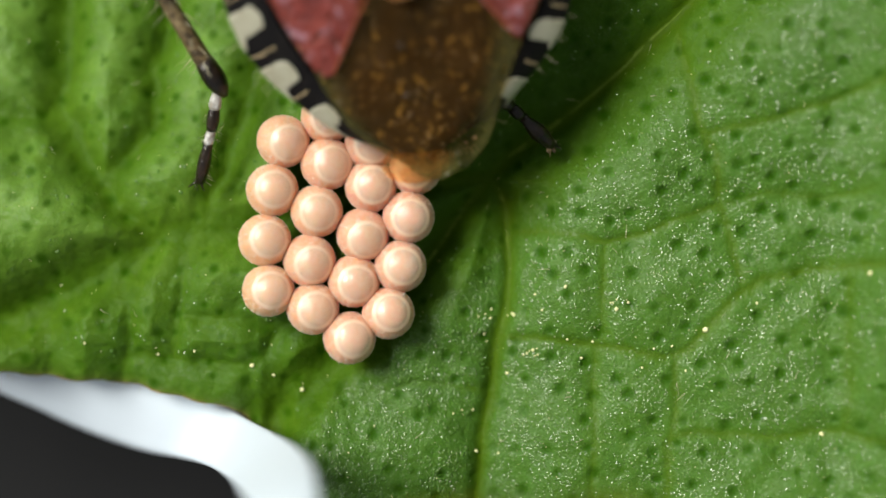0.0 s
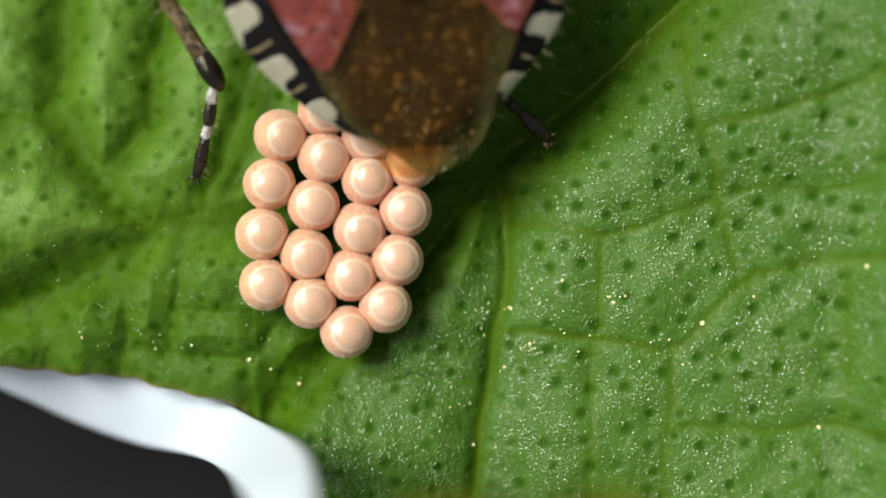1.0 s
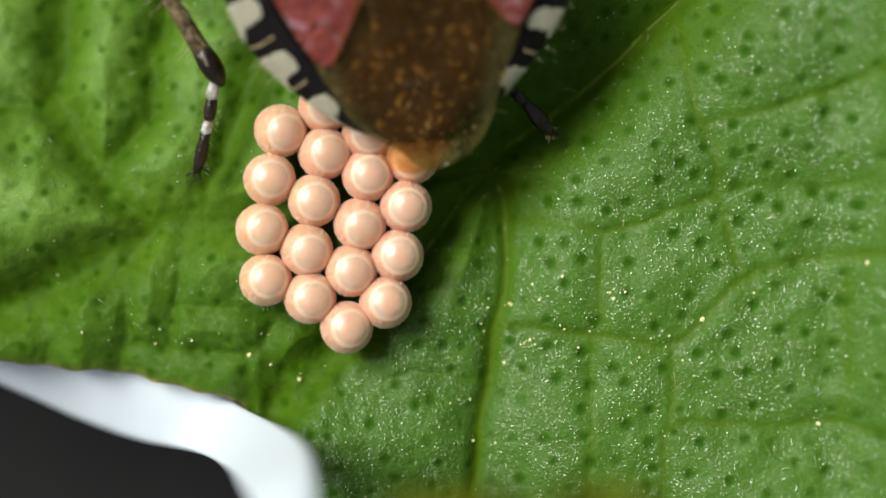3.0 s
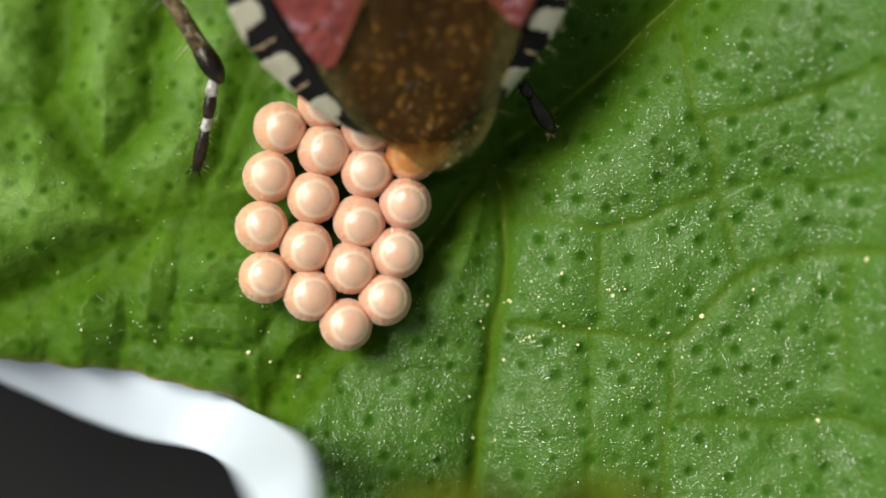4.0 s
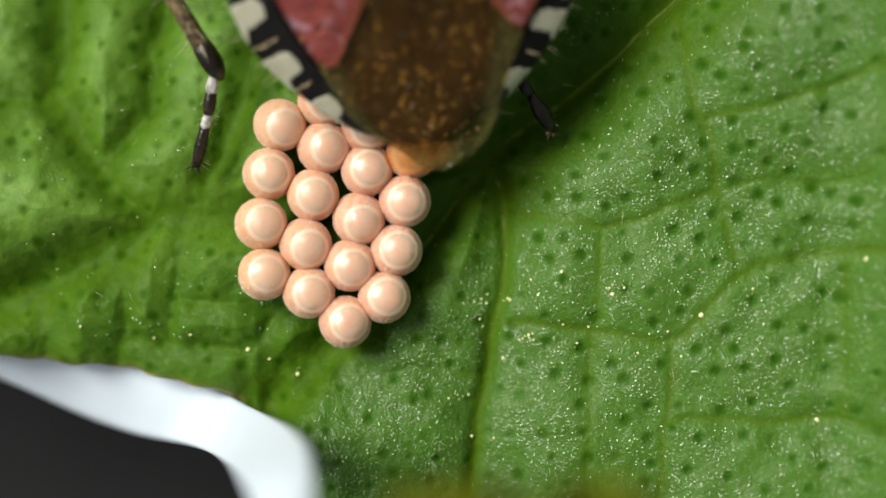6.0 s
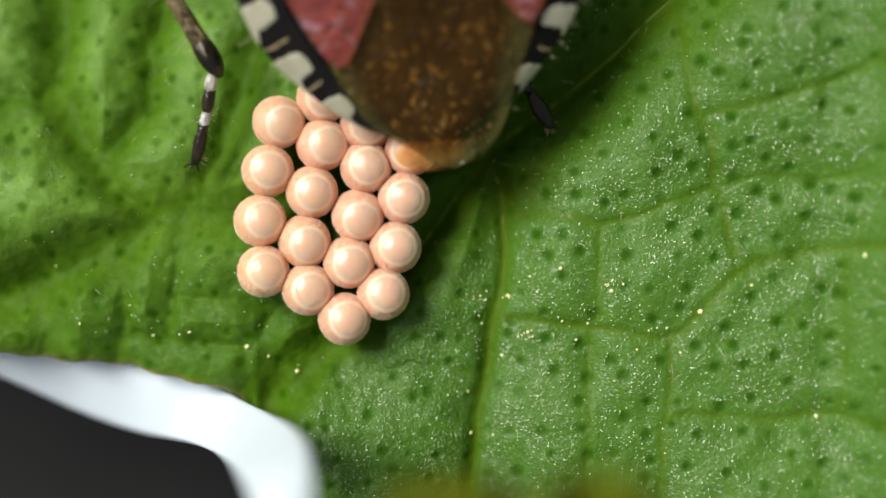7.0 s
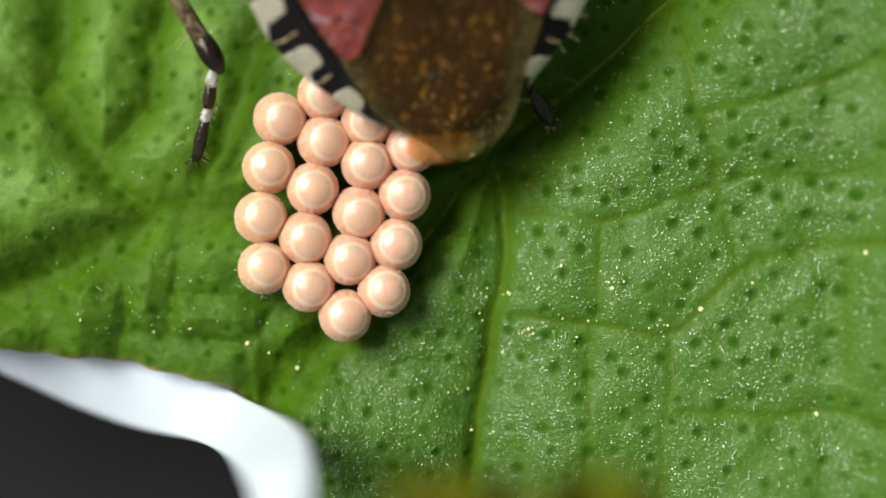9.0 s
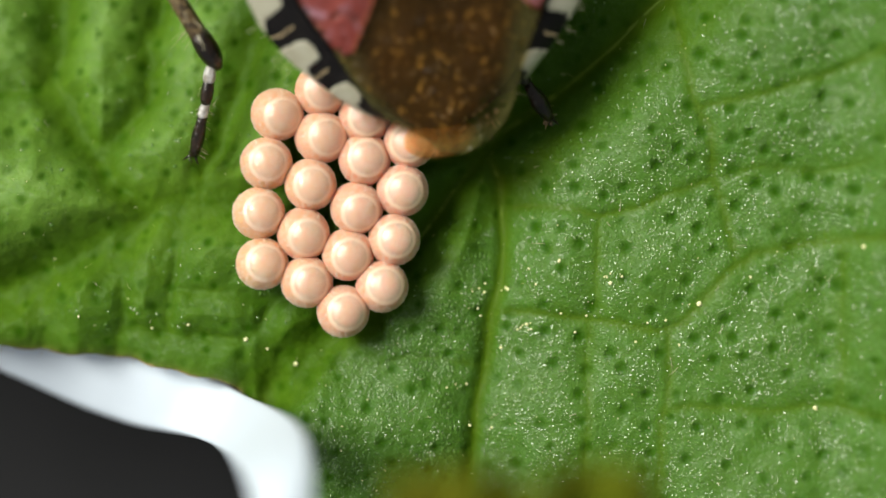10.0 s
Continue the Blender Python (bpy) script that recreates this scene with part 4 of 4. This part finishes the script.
def build_body(bug):
    body = part("body", body_hull(), ABDOMEN, bug, "dark brown mottled abdomen")
    for side in (-1, 1):
        part("abdominal_rim", rim_strip(side), BLACK, body, "black rim with ivory patches")
        for n, (f0, f1) in enumerate(((0.86, 1.24), (1.58, 2.02), (2.53, 3.00), (3.54, 4.08), (4.57, 5.1))):
            if side > 0:
                f0, f1 = (f0 + 0.20, f1 + 0.15) if n == 0 else (f0 + 0.34, f1 + 0.28)
            skew = 0.2 if side < 0 else 0.12
            part("rim_patch", rim_patch(f0 - (0.13 if n == 0 else 0.08), f1 - (0.15 if n == 0 else 0.12), side, (0.78 if n == 0 else 0.66) if side < 0 else 0.92, n, skew=skew, tail=0.24 if side < 0 else 0.14), IVORY, body, "ivory plate")
            g = f1 + 0.05 + 0.01 * n
            part("seam", rim_patch(g + 0.02, g + 0.040, side, 0.58, n + 9, 0.034, 1.0 if side < 0 else 0.93, -0.03, skew * 0.9), SEAM, body, "thin ochre seam")
    part("left_corium", wing_plate(-1, (1.50, 1.72), 0.62, 7.2), CORIUM, body, "dull red pitted forewing plate")
    part("right_corium", wing_plate(1, (2.04, 2.02), 0.74, 7.2), CORIUM, body, "dull red pitted forewing plate")
    free_margin(part("wing_membrane", wing_skin(), MEMBRANE, body, "brown see-through wing membrane"))
    part("left_wing_edge", wing_edge(-1, (1.50, 1.72), 0.62), WING_EDGE, body, "orange inner border")
    part("right_wing_edge", wing_edge(1, (2.04, 2.02), 0.74), WING_EDGE, body, "orange inner border")
    tagged(part("fat_droplet", droplets(), DROP, body, "pale shiny droplets under the skin"), kind="stuff")
    part("scutellum", scutellum_plate(), SCUTE, body, "brown scutellum with a pale rounded tip")
    bm = bmesh.new()
    bmesh.ops.create_uvsphere(bm, u_segments=18, v_segments=10, radius=1.0, matrix=Matrix.Translation((0, 3.16, 0.80)) @ Matrix.Diagonal((0.34, 0.22, 0.07, 1)))
    part("scutellum_tip", bm, AMBER, body, "pale amber tip")
    bm = bmesh.new()
    bmesh.ops.create_uvsphere(bm, u_segments=32, v_segments=20, radius=1.0, matrix=Matrix.Translation((-0.06, -0.01, 0.0)) @ Matrix.Diagonal((0.70, 0.37, 0.10, 1)))
    plate = part("egg_plate", bm, AMBER_SKIN, body, "translucent orange end plate")
    # thinner towards its border
    thick = [max(0.0, 1 - ((v.co.x / MM + 0.06) / 0.70)**2 - ((v.co.y / MM + 0.01) / 0.37)**2) for v in plate.data.vertices]
    plate.data.attributes.new("thick", "FLOAT", "POINT").data.foreach_set("value", thick)
    r2 = random.Random(3)
    strands = []
    for side in (-1, 1):
        for k in range(18):
            f = r2.uniform(0.4, 5.5)
            p = Vector(rim_point(f, 1.0, side))
            n = Vector((side * 1.0, -0.7 + r2.uniform(-0.4, 0.4), r2.uniform(-0.3, 0.2))).normalized()
            strands.append((p, p + n * r2.uniform(0.2, 0.5), 0.02))
    for k in range(30):
        r = r2.uniform(-0.4, 1.1)
        p = Vector((r, 0.05 + 0.1 * abs(r), -0.15))
        strands.append((p, p + Vector((r2.uniform(-0.08, 0.12), -r2.uniform(0.12, 0.3), -0.05)), 0.0))
    tagged(part("bristles", hairs(strands, 0.005), HAIR, body, "fine pale bristles"), kind="stuff")
    return body


def between(a, b, n):
    return [Vector(a).lerp(Vector(b), k / (n - 1)) for k in range(n)]


def build_foot(leg, joints, sizes, mats, label_list):
    """A foot of short banded segments."""
    for (a, b), (ra, rm, rb), mat, label in zip(joints, sizes, mats, label_list):
        pts = between(a, b, 7)
        rad = [float(curve(k / 6, (0, ra * 0.9), (0.15, ra), (0.5, rm), (0.88, rb), (1, rb * 0.85))) for k in range(7)]
        part("tarsus_segment", tube(pts, rad, 12), mat, leg, label)


def claw(base, way, length):
    d = Vector(way).normalized()
    pts = [Vector(base) + d * length * t + Vector((0, 0, 0.06 * math.sin(t * 3.1) - 0.04 * t)) for t in (0, 0.3, 0.6, 1.0)]
    return tube(pts, [0.035, 0.03, 0.02, 0.006], 8)


FOOT = max(0.2, ground_at(-4.74, 1.3) + 0.14)


def build_left_leg(bug):
    leg = new("hind_leg")
    leg.parent = bug
    tagged(leg, "brown speckled shin with a black and white banded foot")
    top, knee = Vector((-6.28, 6.6, 2.3)), Vector((-4.20, 3.02, 0.90))
    pts = between(top, knee, 16)
    rad = [0.13 + 0.055 * (k / 15)**1.5 for k in range(14)] + [0.15, 0.08]
    part("tibia", tube(pts, rad, 14), LEG_BROWN, leg, "brown shin with dark speckles")
    part("tibia_end", tube(between((-4.50, 3.54, 1.10), (-4.13, 2.90, 0.85), 6), [0.182, 0.205, 0.218, 0.205, 0.16, 0.06], 14), LEG_BLACK, leg, "blackened end of the shin")
    build_foot(leg, [((-4.30, 2.95, 0.84), (-4.37, 2.66, 0.73)), ((-4.355, 2.70, 0.74), (-4.45, 2.26, 0.60)), ((-4.43, 2.30, 0.61), (-4.53, 2.00, 0.52)),
                     ((-4.51, 2.04, 0.53), (-4.74, 1.30, FOOT))],
               [(0.10, 0.12, 0.115), (0.11, 0.125, 0.105), (0.09, 0.098, 0.095), (0.10, 0.13, 0.10)],
               [LEG_WHITE, LEG_BLACK, LEG_WHITE, LEG_BLACK], ["white band", "black band", "white band", "black end of the foot"])
    part("claw", claw((-4.74, 1.34, FOOT), (-0.9, -0.5, 0), 0.26), LEG_BLACK, leg)
    part("claw", claw((-4.72, 1.34, FOOT), (0.25, -0.9, 0), 0.22), LEG_BLACK, leg)
    r2 = random.Random(8)
    strands = []
    for k in range(60):
        t = r2.uniform(0.1, 0.86)
        p = top.lerp(knee, t)
        a = r2.uniform(0, 6.28)
        out = Vector((math.cos(a), -0.35, math.sin(a) * 0.8)).normalized()
        strands.append((p + out * 0.12, p + out * r2.uniform(0.35, 0.75) + Vector((0.05, -0.2, 0)), 0))
    for k in range(40):
        t = r2.uniform(0, 1)
        p = Vector((-4.33, 2.8, 0.65)).lerp(Vector((-4.7, 1.35, 0.2)), t)
        a = r2.uniform(0, 6.28)
        out = Vector((math.cos(a), -0.6, math.sin(a) * 0.6)).normalized()
        strands.append((p + out * 0.08, p + out * r2.uniform(0.2, 0.3), 0))
    tagged(part("bristles", hairs(strands, 0.0075), HAIR, leg, "fine pale bristles"), kind="stuff")
    strands = []
    for k in range(70):
        t = r2.uniform(0, 1)
        p = Vector((-4.36, 2.64, 0.70)).lerp(Vector((-4.76, 1.26, FOOT)), t)
        a = r2.uniform(0, 6.28)
        out = Vector((math.cos(a), -0.9, math.sin(a) * 0.6)).normalized()
        strands.append((p + out * 0.07, p + out * r2.uniform(0.14, 0.24), 0))
    tagged(part("foot_bristles", hairs(strands, 0.010), LEG_BLACK, leg, "short dark bristles"), kind="stuff")
    return leg


RIGHT_TIP = (2.14, 1.98, 0.12)


def build_right_leg(bug):
    """Built round its claws, which stay where they grip the leaf."""
    leg = new("hind_leg")
    leg.parent = bug
    tagged(leg, "black foot with claws, gripping the leaf in shade")
    build_foot(leg, [((-1.10, 0.94, 0.48), (-0.80, 0.74, 0.38)), ((-0.84, 0.76, 0.38), (-0.60, 0.56, 0.32)), ((-0.63, 0.59, 0.32), (0.0, 0.03, 0.06))],
               [(0.10, 0.13, 0.11), (0.10, 0.12, 0.105), (0.10, 0.17, 0.12)], [LEG_BLACK, LEG_BLACK, LEG_BLACK],
               ["dark joint", "dark joint", "shiny black end of the foot"])
    for base, way in (((-0.02, 0.02, 0.05), (0.5, -0.8, 0)), ((-0.06, 0.03, 0.05), (-0.3, -1.0, 0))):
        d = Vector(way).normalized()
        pts = [Vector(base) + d * 0.14 * t for t in (0, 0.4, 0.8, 1.0)]
        part("foot_pad", tube(pts, [0.03, 0.045, 0.04, 0.012], 8, 0.6), LEG_BROWN, leg, "small pale grip pad")
    part("claw", claw((-0.04, 0.07, 0.06), (0.75, -0.35, 0), 0.24), LEG_BLACK, leg)
    part("claw", claw((-0.05, 0.05, 0.06), (0.0, -1.0, 0), 0.24), LEG_BROWN, leg)
    r2 = random.Random(9)
    strands = []
    for k in range(26):
        p = Vector((-0.9, 0.8, 0.4)).lerp(Vector((0, 0.05, 0.08)), r2.uniform(0, 1))
        a = r2.uniform(0, 6.28)
        out = Vector((math.cos(a) + 0.4, math.sin(a) - 0.5, 0.2)).normalized()
        strands.append((p + out * 0.07, p + out * r2.uniform(0.16, 0.26), 0))
    tagged(part("bristles", hairs(strands, 0.005), HAIR, leg, "fine pale bristles"), kind="stuff")
    strands = []
    for k in range(60):
        p = Vector((-0.95, 0.84, 0.42)).lerp(Vector((0, 0.05, 0.08)), r2.uniform(0, 1))
        a = r2.uniform(0, 6.28)
        out = Vector((math.cos(a) + 0.5, math.sin(a) - 0.5, 0.2)).normalized()
        strands.append((p + out * 0.08, p + out * r2.uniform(0.15, 0.23), 0))
    tagged(part("foot_bristles", hairs(strands, 0.009), LEG_BLACK, leg, "short dark bristles"), kind="stuff")
    return leg


bug = tagged(new("shield_bug"), "brown and red shield bug with banded rim laying eggs", "insect")
bug.matrix_world = mm(0, 0, 0)
bug_body = build_body(bug)
bug_body.scale = (0.985, 1.06, 0.985)
build_left_leg(bug)
right_leg = build_right_leg(bug)


def motions():
    """The body shifts sideways while laying; the far foot takes a new grip."""
    rest = mm(-0.40, 1.62, 1.45, 18.5, 0, 6.5)
    steps = [(0.0, 0.0, 0.0, 0.0), (0.5, 0.0, -0.018, 0.03), (1.0, 0.004, -0.018, -0.05), (1.5, 0.004, -0.016, 0.0),
             (2.0, 0.026, -0.014, -0.04), (2.5, 0.025, -0.001, 0.11), (4.0, 0.081, -0.090, 0.34), (4.5, 0.050, -0.125, 0.16),
             (5.0, 0.053, -0.130, 0.13), (5.5, 0.040, -0.125, 0.14), (7.0, 0.364, -0.156, 1.39), (7.5, 0.389, -0.106, 1.09),
             (8.0, 0.525, -0.093, 1.91), (8.5, 0.478, -0.090, 1.50), (9.0, 0.526, -0.075, 1.83), (9.5, 0.529, -0.058, 1.88),
             (10.0, 0.523, -0.051, 2.02)]
    walk(bug_body, [(t, mm(x, y, 0) @ rest @ mm(0, 0, 0, 0, 0, a)) for t, x, y, a in steps])
    x, y, z = RIGHT_TIP
    grip = [(0.0, 0, 0, 0), (2.7, 0, 0, 0), (3.1, 0.05, 0.06, -7), (3.6, 0.06, 0.04, -14), (10.0, 0.06, 0.02, -13)]
    walk(right_leg, [(t, mm(x + dx, y + dy, z, 0, 0, a)) for t, dx, dy, a in grip])


motions()
